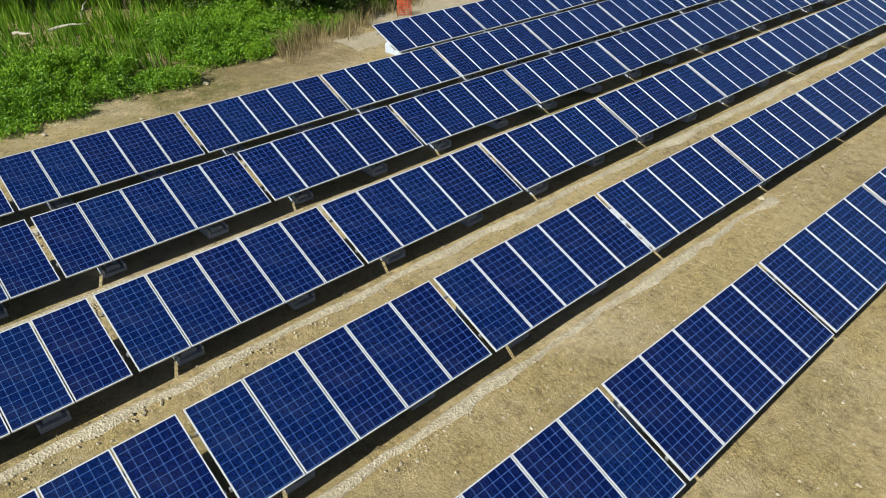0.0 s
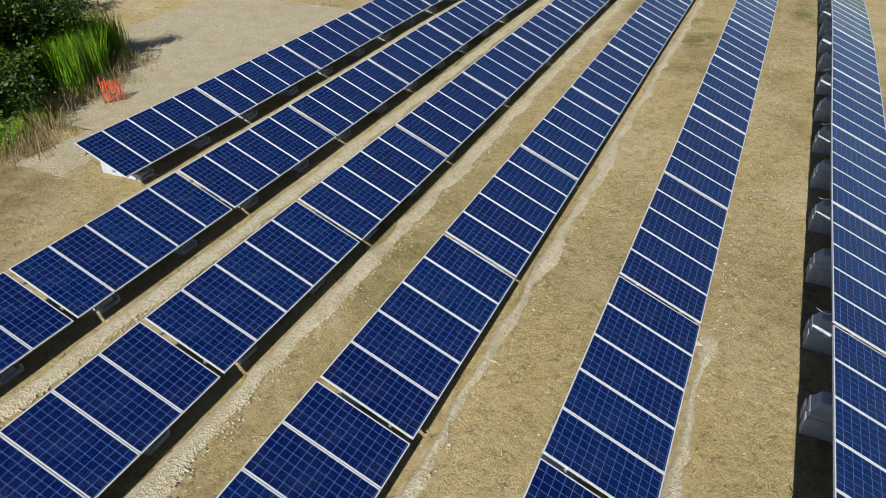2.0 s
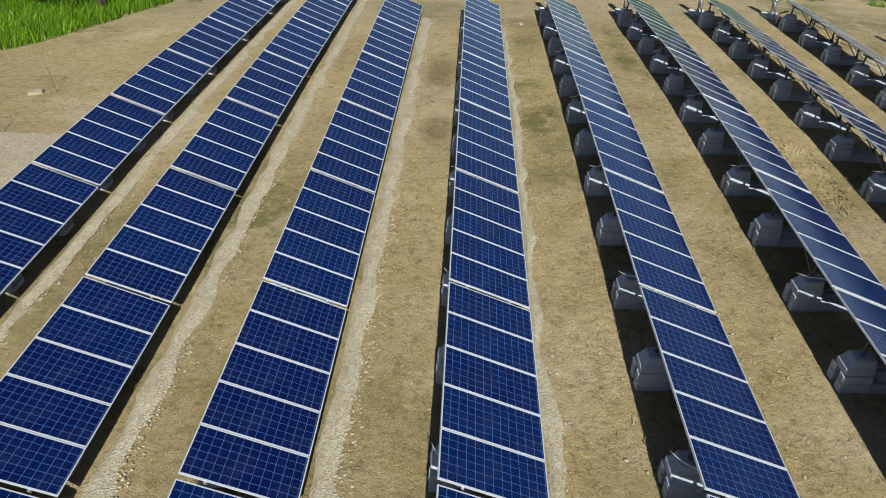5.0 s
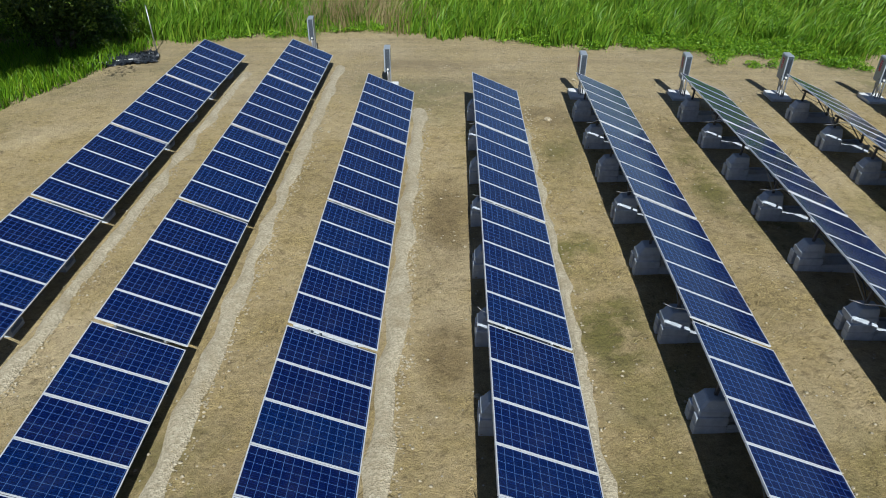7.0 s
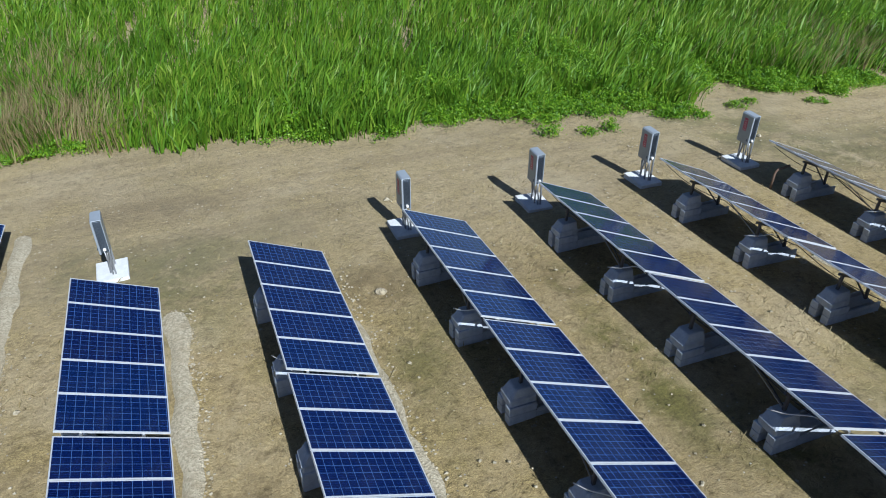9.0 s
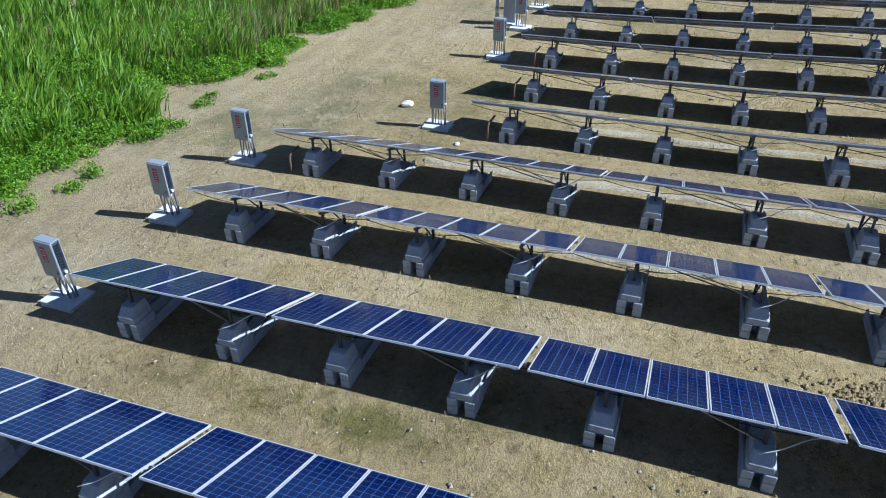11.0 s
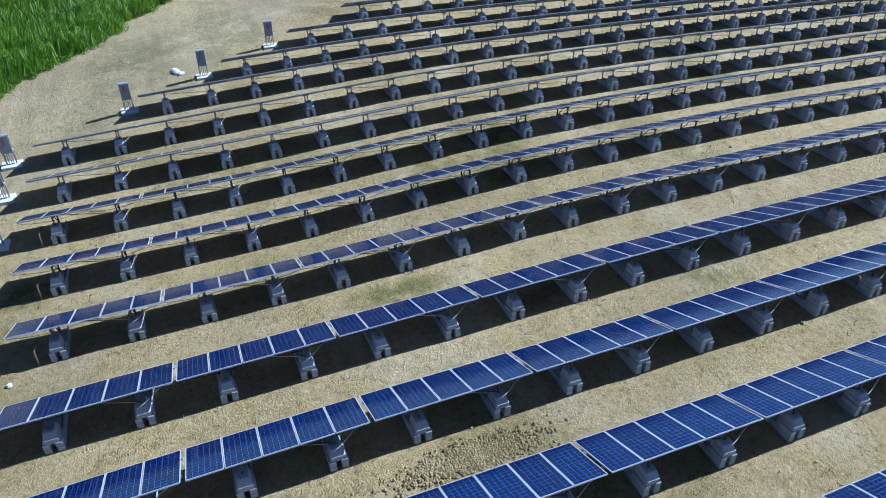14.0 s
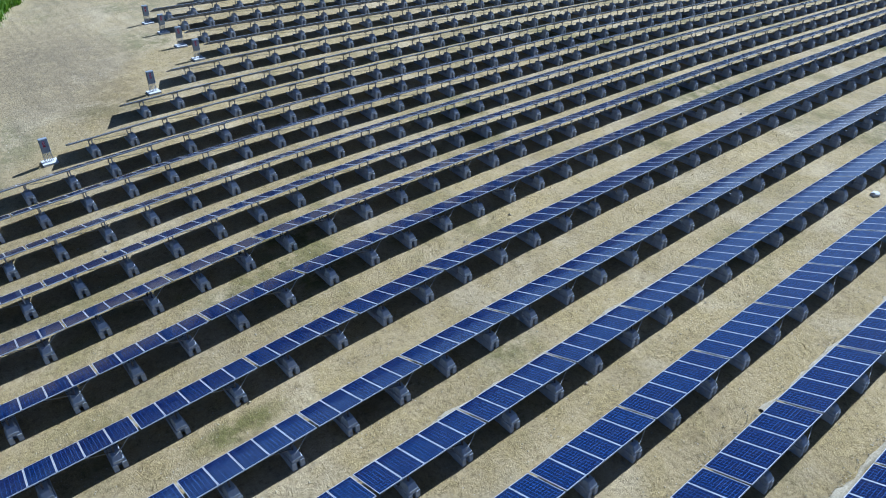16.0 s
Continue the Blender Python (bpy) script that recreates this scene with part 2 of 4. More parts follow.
def cell_material():
    """Polycrystalline cells under glass: six by twelve squares with pale gaps and fine busbars, in metres of the module."""
    m, n, l, b = material("solar cells", 0.12)
    co = n.new("ShaderNodeTexCoord").outputs["Object"]
    sep = n.new("ShaderNodeSeparateXYZ")
    l.new(co, sep.inputs[0])
    info = n.new("ShaderNodeObjectInfo").outputs["Random"]

    def lines(v, pitch, half, offset=0.0):
        w = calc(n, l, "ADD", v, offset)
        d = calc(n, l, "PINGPONG", w, pitch / 2)
        return calc(n, l, "LESS_THAN", d, half)

    px, py = 1.912 / 12, 0.975 / 6
    gap = calc(n, l, "MAXIMUM", lines(sep.outputs[0], px, 0.0042), lines(sep.outputs[1], py, 0.0042))
    bars = lines(sep.outputs[1], py / 4, 0.0012, py / 8)
    v = node(n, "ShaderNodeTexVoronoi", Scale=34.0)
    l.new(co, v.inputs["Vector"])
    sc = n.new("ShaderNodeSeparateColor")
    l.new(v.outputs["Color"], sc.inputs[0])
    cell = ramp(n, l, sc.outputs[0], [(0, (0.0003, 0.0030, 0.034)), (1, (0.0006, 0.0066, 0.064))])
    tone = ramp(n, l, info, [(0, (0.8, 0.72, 0.85)), (0.6, (1.0, 1.05, 1.0)), (1, (1.0, 1.6, 1.12))])
    cell = mix(n, l, 1.0, cell, tone, "MULTIPLY")
    c = mix(n, l, bars, cell, (0.010, 0.026, 0.10))
    c = mix(n, l, gap, c, (0.050, 0.105, 0.25))
    dust = noise_of(n, l, co, 1.7, 6)
    c = mix(n, l, ramp(n, l, dust, [(0.45, (0, 0, 0)), (0.8, (0.03, 0.03, 0.03))]), c, (0.25, 0.27, 0.3))
    l.new(c, b.inputs["Base Color"])
    l.new(ramp(n, l, dust, [(0.3, (0.10,) * 3), (0.8, (0.24,) * 3)]), b.inputs["Roughness"])
    b.inputs["IOR"].default_value = 1.62
    return m


def plain_material(name, colour, rough=0.6, spread=0.2, scale=8.0):
    m, n, l, b = material(name, rough)
    co = n.new("ShaderNodeTexCoord").outputs["Object"]
    a = noise_of(n, l, co, scale, 5)
    l.new(mix(n, l, a, tuple(v * (1 - spread) for v in colour), tuple(min(1, v * (1 + spread)) for v in colour)), b.inputs["Base Color"])
    return m


def leaf_material(name, stops, patch=0.15):
    m, n, l, b = material(name, 0.55)
    geo = n.new("ShaderNodeNewGeometry").outputs["Random Per Island"]
    co = n.new("ShaderNodeTexCoord").outputs["Object"]
    big = noise_of(n, l, co, patch, 4)
    f = calc(n, l, "ADD", calc(n, l, "MULTIPLY", geo, 0.55), calc(n, l, "MULTIPLY", big, 0.6))
    c = ramp(n, l, f, stops)
    l.new(c, b.inputs["Base Color"])
    tr = n.new("ShaderNodeBsdfTranslucent")
    l.new(c, tr.inputs["Color"])
    ms = n.new("ShaderNodeMixShader")
    ms.inputs[0].default_value = 0.36
    l.new(b.outputs[0], ms.inputs[1])
    l.new(tr.outputs[0], ms.inputs[2])
    l.new(ms.outputs[0], n["Material Output"].inputs[0])
    return m


SOIL = soil_material()
GRAVEL = gravel_material("grey gravel", (0.25, 0.215, 0.145), (0.44, 0.39, 0.29))
YARD = gravel_material("trodden yard gravel", (0.21, 0.175, 0.115), (0.40, 0.345, 0.245))
CONCRETE = concrete_material("ballast concrete", (0.27, 0.305, 0.36), (0.47, 0.51, 0.57))
PADMAT = concrete_material("pale pad concrete", (0.44, 0.45, 0.46), (0.64, 0.65, 0.66))
ALU = metal_material("anodised aluminium", (0.60, 0.62, 0.66), 0.38, 0.25)
STEEL = metal_material("galvanised steel", (0.42, 0.43, 0.45), 0.5, 0.8)
DARKSTEEL = metal_material("dark steel", (0.12, 0.12, 0.13), 0.55, 0.7)
CELLS = cell_material()
FARCELLS = plain_material("solar cells far off", (0.006, 0.020, 0.065), 0.15, 0.3, 3.0)
# module undersides darkened to grey to cut light bounced under the tables
BACKSHEET = plain_material("dark grey backsheet", (0.22, 0.22, 0.23), 0.6, 0.05)
CABLE = plain_material("black cable", (0.02, 0.02, 0.02), 0.6)
ENCLOSURE = metal_material("grey enclosure paint", (0.34, 0.38, 0.43), 0.4, 0.25)
FINS = metal_material("dark heat sink", (0.09, 0.11, 0.14), 0.45, 0.5)
REDLABEL = plain_material("red label", (0.42, 0.045, 0.085), 0.5)
WHITE = plain_material("white paint", (0.62, 0.62, 0.60), 0.5, 0.08)
BARK = plain_material("bark", (0.14, 0.11, 0.08), 0.95, 0.5, 14)
RUST = plain_material("rusty rebar", (0.13, 0.085, 0.06), 0.9, 0.4)
DEADWOOD = plain_material("bleached wood", (0.34, 0.31, 0.25), 0.9, 0.3)
ORANGE = plain_material("orange mesh", (0.5, 0.06, 0.02), 0.7, 0.2)
REED = leaf_material("reed leaves", [(0.14, (0.018, 0.056, 0.003)), (0.38, (0.082, 0.185, 0.008)), (0.64, (0.130, 0.265, 0.010)), (0.92, (0.26, 0.35, 0.035))])
WEED = leaf_material("weed leaves", [(0.15, (0.024, 0.074, 0.002)), (0.5, (0.105, 0.245, 0.006)), (0.85, (0.23, 0.38, 0.013))], 0.5)
TREELEAF = leaf_material("tree leaves", [(0.15, (0.008, 0.022, 0.002)), (0.5, (0.028, 0.064, 0.004)), (0.85, (0.10, 0.155, 0.009))], 0.6)
STRAW = leaf_material("dry grass", [(0.15, (0.13, 0.095, 0.04)), (0.5, (0.25, 0.195, 0.09)), (0.85, (0.38, 0.32, 0.17))], 0.5)


# ---------------------------------------------------------------- mesh helpers
def box(bm, x0, x1, y0, y1, z0, z1, mat=0, taper=0.0):
    vs = [bm.verts.new((x, y, z)) for z, k in ((z0, 0), (z1, taper)) for x, y in
          ((x0 + k, y0 + k), (x1 - k, y0 + k), (x1 - k, y1 - k), (x0 + k, y1 - k))]
    for f in ((3, 2, 1, 0), (4, 5, 6, 7), (0, 1, 5, 4), (1, 2, 6, 5), (2, 3, 7, 6), (3, 0, 4, 7)):
        bm.faces.new([vs[i] for i in f]).material_index = mat


def rod(bm, a, b, r, sides=6, mat=0, r2=None):
    a, b = Vector(a), Vector(b)
    q = (b - a).to_track_quat("Z", "Y")
    rings = []
    for p, rad in ((a, r), (b, r if r2 is None else r2)):
        rings.append([bm.verts.new(p + q @ Vector((rad * math.cos(2 * math.pi * k / sides), rad * math.sin(2 * math.pi * k / sides), 0))) for k in range(sides)])
    for k in range(sides):
        f = bm.faces.new((rings[0][k], rings[0][(k + 1) % sides], rings[1][(k + 1) % sides], rings[1][k]))
        f.material_index, f.smooth = mat, True
    bm.faces.new(rings[0][::-1]).material_index = mat
    bm.faces.new(rings[1]).material_index = mat


def mesh_of(name, bm, mats, bevel=0.0):
    if bevel:
        bmesh.ops.bevel(bm, geom=bm.edges[:], offset=bevel, segments=1, affect="EDGES")
    me = bpy.data.meshes.new(name)
    bm.to_mesh(me)
    bm.free()
    for m in mats if isinstance(mats, (list, tuple)) else [mats]:
        me.materials.append(m)
    return me


def part(name, me, parent, label="", at=(0, 0, 0)):
    ob = new(name, me)
    ob.parent = parent
    ob.location = at
    if label:
        tagged(ob, label)
    return ob


def sheet(name, verts, faces, mats, smooth=False):
    me = bpy.data.meshes.new(name)
    me.from_pydata(verts, [], faces)
    me.materials.append(mats)
    if smooth:
        me.polygons.foreach_set("use_smooth", [True] * len(me.polygons))
    me.update()
    return me


# ---------------------------------------------------------------- ground
def axis(lo, hi, step, far):
    v = list(np.arange(lo, hi + 0.01, step))
    d, out_lo, out_hi = step, [], []
    a, b = lo, hi
    while b < far:
        d *= 1.35
        b += d
        a -= d
        out_hi.append(b)
        out_lo.append(a)
    return np.array(out_lo[::-1] + v + out_hi)


gx, gy = axis(-34, 90, 0.8, 1500), axis(-60, 70, 0.8, 1500)
mx, my = np.meshgrid(gx, gy, indexing="ij")
gz = heights(mx, my)
rough = np.array([noise.noise(Vector((x * 0.45, y * 0.45, 0))) * 0.05 + noise.noise(Vector((x * 1.1, y * 1.1, 5))) * 0.02 for x, y in zip(mx.ravel(), my.ravel())])
verts = np.stack([mx.ravel(), my.ravel(), gz + rough - 0.02], 1)
ny_ = len(gy)
ii, jj = np.meshgrid(np.arange(len(gx) - 1), np.arange(ny_ - 1), indexing="ij")
base = (ii * ny_ + jj).ravel()
faces = np.stack([base, base + ny_, base + ny_ + 1, base + 1], 1)
ground = new("ground", sheet("ground", verts.tolist(), faces.tolist(), SOIL, True))
tagged(ground, "tan dry soil with straw, pebbles and mossy spots", "ground", kind="structure")


def strip(name, x0, x1, y0, y1, label, lift=0.035, seed=0, step=0.35, mat=None):
    """A ragged-edged sheet of gravel that follows the ground."""
    ys = np.arange(y0, y1, step)
    nx = max(3, int((x1 - x0) / 0.4))
    vs, fs = [], []
    for k, y in enumerate(ys):
        a = x0 + 0.16 * noise.noise(Vector((seed, y * 0.8, 0))) + 0.07 * noise.noise(Vector((seed, y * 3, 2)))
        b = x1 + 0.22 * noise.noise(Vector((seed + 9, y * 0.7, 0))) + 0.1 * noise.noise(Vector((seed + 9, y * 3, 2)))
        xs = np.linspace(a, b, nx + 1)
        hs = heights(xs, np.full(nx + 1, y))
        for i, (x, h) in enumerate(zip(xs, hs)):
            edge = min(i, nx - i)
            vs.append((x, y, h + (lift + 0.03 if edge else -0.03) + 0.015 * noise.noise(Vector((x * 3, y * 3, 1)))))
    for k in range(len(ys) - 1):
        for i in range(nx):
            p = k * (nx + 1) + i
            fs.append((p, p + 1, p + nx + 2, p + nx + 1))
    ob = new(name, sheet(name, vs, fs, mat or GRAVEL, True))
    return tagged(ob, label, "gravel", kind="structure")

# ---------------------------------------------------------------- solar tables
TILT = math.atan2(0.748, 1.807)
SLOPE, WIDE, PITCH, TABLE = 1.956, 1.013, 1.035, 5.2715
HIGH = 1.37                                       # height of the upper edge over the ground
PW = 5 * PITCH


def module_mesh():
    """One framed module: x down the slope from the upper edge, y along the row, z out of the glass."""
    bm = bmesh.new()
    w, t = 0.022, 0.04
    y0, y1 = -WIDE / 2, WIDE / 2
    for a in ((0, SLOPE, y0, y0 + w), (0, SLOPE, y1 - w, y1), (0, w, y0 + w, y1 - w), (SLOPE - w, SLOPE, y0 + w, y1 - w)):
        box(bm, *a, -t, 0.0, 0)
    vs = [bm.verts.new((x, y, -0.004)) for x, y in ((w, y0 + w), (SLOPE - w, y0 + w), (SLOPE - w, y1 - w), (w, y1 - w))]
    bm.faces.new(vs).material_index = 1
    # back face, dark grey instead of white so the shade below stays deep
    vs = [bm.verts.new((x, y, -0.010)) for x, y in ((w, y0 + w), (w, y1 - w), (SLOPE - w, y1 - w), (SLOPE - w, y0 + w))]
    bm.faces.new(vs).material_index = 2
    box(bm, 0.12, 0.22, -0.06, 0.06, -0.035, -0.0105, 3)
    return mesh_of("module", bm, [ALU, CELLS, BACKSHEET, CABLE])


def block_mesh():
    """Precast ballast block: slotted foot in two courses under a narrower head that slopes back to a flat top."""
    bm = bmesh.new()

    def loft(sections):
        rings = [[bm.verts.new((x, y, z)) for x, y in ((x0, -w + k), (x0 + k, -w), (x1 - k, -w), (x1, -w + k), (x1, w - k), (x1 - k, w), (x0 + k, w), (x0, w - k))]
                 for x0, x1, w, k, z in sections]
        for a, b in zip(rings, rings[1:]):
            for i in range(8):
                bm.faces.new((a[i], a[(i + 1) % 8], b[(i + 1) % 8], b[i]))
        bm.faces.new(rings[0][::-1])
        bm.faces.new(rings[-1])

    for side in (-1, 1):
        first = len(bm.verts)
        loft([(-0.20, 0.42, 0.102, 0.015, -0.15), (-0.20, 0.42, 0.102, 0.015, 0.185), (-0.185, 0.41, 0.092, 0.015, 0.195), (-0.185, 0.41, 0.092, 0.015, 0.205),
              (-0.198, 0.42, 0.102, 0.015, 0.215), (-0.195, 0.42, 0.100, 0.015, 0.375), (-0.175, 0.40, 0.085, 0.015, 0.392)])
        bm.verts.ensure_lookup_table()
        bmesh.ops.translate(bm, verts=bm.verts[first:], vec=(0, side * 0.18, 0))
    loft([(0.10, 0.40, 0.09, 0.01, -0.15), (0.10, 0.40, 0.09, 0.01, 0.37)])
    loft([(-0.165, 0.43, 0.232, 0.03, 0.372), (-0.165, 0.43, 0.232, 0.03, 0.53), (-0.135, 0.43, 0.205, 0.04, 0.57), (-0.03, 0.42, 0.175, 0.04, 0.735), (0.0, 0.40, 0.155, 0.04, 0.75)])
    bmesh.ops.recalc_face_normals(bm, faces=bm.faces[:])
    return mesh_of("ballast_block", bm, CONCRETE)


def sled_mesh():
    """The long footing tray behind a block, with a raised bed and a kerb along each side."""
    bm = bmesh.new()
    box(bm, 0.425, 1.45, -0.27, 0.27, -0.15, 0.10)
    box(bm, 0.46, 1.36, -0.17, 0.17, 0.104, 0.19, 0, 0.02)
    for y in (-0.25, 0.25):
        box(bm, 0.425, 1.45, y - 0.018, y + 0.018, 0.104, 0.22)
    bmesh.ops.recalc_face_normals(bm, faces=bm.faces[:])
    return mesh_of("ballast_footing", bm, CONCRETE)


def tube_mesh(name, a, b, w, h, mat):
    """A square tube from a to b."""
    bm = bmesh.new()
    d = (Vector(b) - Vector(a))
    q = d.to_track_quat("Z", "Y").to_matrix().to_4x4()
    box(bm, -w / 2, w / 2, -h / 2, h / 2, 0, d.length)
    bmesh.ops.transform(bm, matrix=Matrix.Translation(a) @ q, verts=bm.verts[:])
    return mesh_of(name, bm, mat)


def on_slope(d, drop=0.0):
    """A place d metres down the slope, at drop below the glass: x and z."""
    return d * math.cos(TILT) - drop * math.sin(TILT), HIGH - d * math.sin(TILT) - drop * math.cos(TILT)


MODULE, BLOCK, SLED = module_mesh(), block_mesh(), sled_mesh()
FEET = (-1.49, 1.17)
pts = {}
for d in (0.45, 1.5):
    pts[d] = on_slope(d, 0.075)
PURLIN = {d: tube_mesh("purlin", (pts[d][0], -PW / 2 - 0.02, pts[d][1]), (pts[d][0], PW / 2 + 0.02, pts[d][1]), 0.05, 0.07, STEEL) for d in pts}
ra, rb = on_slope(0.12, 0.14), on_slope(1.80, 0.14)
RAFTER = tube_mesh("rafter", (ra[0], 0, ra[1]), (rb[0], 0, rb[1]), 0.05, 0.06, DARKSTEEL)
fa, fb = on_slope(0.28, 0.16), on_slope(1.42, 0.16)
POST_TALL = tube_mesh("post", (0.16, 0, 0.74), (fa[0], 0, fa[1]), 0.06, 0.06, DARKSTEEL)
POST_LOW = tube_mesh("post", (fb[0], 0, 0.185), (fb[0], 0, fb[1]), 0.06, 0.06, DARKSTEEL)
BRACE = tube_mesh("brace", (0.17, 0, 0.745), (0.30, 1.25, on_slope(0.4, 0.12)[1]), 0.022, 0.022, STEEL)
BRACE_LONG = tube_mesh("brace", (0.20, FEET[0], 0.745), (fb[0], FEET[1], fb[1] - 0.02), 0.022, 0.022, DARKSTEEL)
BRACE_SHORT = tube_mesh("brace", (1.25, 0, 0.20), (0.62, 0, on_slope(0.62, 0.17)[1]), 0.03, 0.03, DARKSTEEL)


def tube_path(name, points, r, sides, mat, taper=1.0):
    """One unbroken tube through the points."""
    bm = bmesh.new()
    rings = []
    for k, p in enumerate(points):
        d = Vector(points[min(k + 1, len(points) - 1)]) - Vector(points[max(k - 1, 0)])
        q = d.to_track_quat("Z", "Y")
        rad = r * (1 + (taper - 1) * k / (len(points) - 1))
        rings.append([bm.verts.new(Vector(p) + q @ Vector((rad * math.cos(6.2832 * i / sides), rad * math.sin(6.2832 * i / sides), 0))) for i in range(sides)])
    for a, b in zip(rings, rings[1:]):
        for i in range(sides):
            bm.faces.new((a[i], a[(i + 1) % sides], b[(i + 1) % sides], b[i])).smooth = True
    bm.faces.new(rings[0][::-1])
    bm.faces.new(rings[-1])
    return mesh_of(name, bm, mat)


def cable_mesh():
    cu = []
    for k in range(17):
        t = k / 16
        cu.append((0.34, -PW / 2 - 0.05 + t * (PW + 0.1), on_slope(0.42, 0.14)[1] - 0.16 * abs(math.sin(2 * math.pi * t)) - 0.02))
    return tube_path("cable", cu, 0.010, 5, CABLE)


def lead_mesh():
    """The pale flexible conduit that hangs from a table's end onto its ballast."""
    cu = [(0.10 - 0.22 * t + 0.04 * math.sin(5 * t), -PW / 2 + 0.1 + 1.1 * t, 1.20 - 0.43 * t * t + 0.05 * math.sin(7 * t)) for t in np.linspace(0, 1, 10)]
    return tube_path("conduit", cu, 0.011, 6, WHITE)


CABLE_ME, LEAD = cable_mesh(), lead_mesh()
RISER = tube_path("riser", [(-0.22, 1.86, -0.15), (-0.20, 1.86, 0.52), (-0.14, 1.84, 0.66), (0.02, 1.78, 0.72), (0.20, 1.72, 0.80)], 0.04, 7, RUST)
rack = bmesh.new()
for d in pts:
    rack.from_mesh(PURLIN[d])
for y in FEET:
    for me in (RAFTER, POST_TALL, POST_LOW):
        n0 = len(rack.verts)
        rack.from_mesh(me)
        rack.verts.ensure_lookup_table()
        bmesh.ops.translate(rack, verts=rack.verts[n0:], vec=(0, y, 0))
rack.from_mesh(BRACE_LONG)
RACK = mesh_of("rack", rack, STEEL)

LABEL = "tilted table of five blue polycrystalline solar modules on concrete ballast"


def table_proto(near, lead=False, riser=False):
    t = new("solar_table")
    tagged(t, LABEL, "solar panel", "rows of solar tables")
    for k in range(5):
        p = part("solar_module", MODULE, t)
        p.location, p.rotation_euler = (0, (k - 2) * PITCH, HIGH), (0, TILT, 0)
    for y in FEET:
        part("ballast_block", BLOCK, t, "grey precast concrete ballast block", (0, y, 0))
        part("ballast_footing", SLED, t, "grey concrete footing slab", (0, y, 0))
    if near:
        for d in pts:
            part("purlin", PURLIN[d], t, "galvanised purlin")
        for y in FEET:
            for nm, me in (("rafter", RAFTER), ("post", POST_TALL), ("post", POST_LOW), ("brace", BRACE_SHORT)):
                part(nm, me, t, "", (0, y, 0))
        part("brace", BRACE, t, "", (0, FEET[0], 0))
        part("brace", BRACE_LONG, t)
        part("cable", CABLE_ME, t, "sagging black cable")
        if lead:
            part("conduit", LEAD, t, "pale flexible conduit")
        if riser:
            part("riser", RISER, t, "rusty brown conduit riser")
    else:
        part("rack", RACK, t, "galvanised steel rack")
    return t


# row: x of the upper edge, y of seam 0, first and last seam
ROWS = [
    (-12.30, 10.28, -2, 6), (-8.16, 10.12, -9, 6), (-4.09, 9.99, -9, 5), (0.0, 9.98, -9, 5), (4.07, 9.95, -11, 5),
    (8.16, 10.04, -14, 5), (12.32, 10.05, -16, 5), (16.47, 9.99, -18, 5), (21.2, 10.12, -19, 4), (25.7, 10.36, -20, 4),
    (29.83, 10.53, -21, 4), (33.6, 10.4, -21, 4), (37.41, 10.28, -22, 4), (41.23, 10.11, -22, 3), (44.4, 10.1, -22, 2),
    (47.75, 10.3, -22, 1), (51.5, 10.6, -22, 0), (55.9, 10.4, -22, -1), (60.4, 10.4, -22, -2), (64.8, 10.4, -22, -2),
    (69.5, 10.4, -22, -2), (73.7, 10.4, -21, -2), (78.0, 10.4, -19, -3), (82.4, 10.4, -18, -4),
]
protos, far_tables = {}, []
for row, (x, y0, first, last) in enumerate(ROWS, 1):
    for j in range(first, last):
        y = y0 + TABLE * (j + 0.5)
        near = (row <= 11 and y > -6) or (row <= 6 and y > -20)
        lead, riser = near and row > 2, near and row > 7 and j == last - 1
        za, zb = height(x + 0.3, y - TABLE / 2), height(x + 0.3, y + TABLE / 2)
        m = pose(x, y, (za + zb) / 2, math.degrees(math.atan2(zb - za, TABLE)))
        key = (near, lead, riser)
        if row > 17 or y < -26 - (row < 9) * 14:
            far_tables.append(m)
        elif key in protos:
            copy_thing(protos[key], m)
        else:
            protos[key] = table_proto(*key)
            protos[key].matrix_basis = m


def joined_tables(poses):
    """All tables too far off to be picked apart, in one mesh."""
    one = bmesh.new()
    for me, spots, tilt in ((MODULE, [(0, (k - 2) * PITCH, HIGH) for k in range(5)], TILT), (BLOCK, [(0, y, 0) for y in FEET], 0), (SLED, [(0, y, 0) for y in FEET], 0), (RACK, [(0, 0, 0)], 0)):
        shift = {id(MODULE): 0, id(BLOCK): 4, id(SLED): 4, id(RACK): 5}[id(me)]
        for p in spots:
            nv, nf = len(one.verts), len(one.faces)
            one.from_mesh(me)
            one.verts.ensure_lookup_table()
            one.faces.ensure_lookup_table()
            bmesh.ops.transform(one, matrix=Matrix.Translation(p) @ Euler((0, tilt, 0)).to_matrix().to_4x4(), verts=one.verts[nv:])
            for f in one.faces[nf:]:
                f.material_index += shift
    src = mesh_of("table", one, CONCRETE)
    co = np.array([v.co[:] for v in src.vertices])
    polys = [list(p.vertices) for p in src.polygons]
    mi = [p.material_index for p in src.polygons]
    allv, allf, allm = [], [], []
    for m in poses:
        k = len(allv) * len(co)
        a = np.array(m)
        allv.append(co @ a[:3, :3].T + a[:3, 3])
        allf += [[i + k for i in f] for f in polys]
        allm += mi
    me = bpy.data.meshes.new("far_solar_tables")
    me.from_pydata(np.concatenate(allv).tolist(), [], allf)
    for mt in (ALU, FARCELLS, BACKSHEET, CABLE, CONCRETE, STEEL):
        me.materials.append(mt)
    me.polygons.foreach_set("material_index", allm)
    me.update()
    tagged(new("far_solar_tables", me), "distant rows of tilted blue solar tables on concrete ballast", "solar panels", kind="stuff")


joined_tables(far_tables)

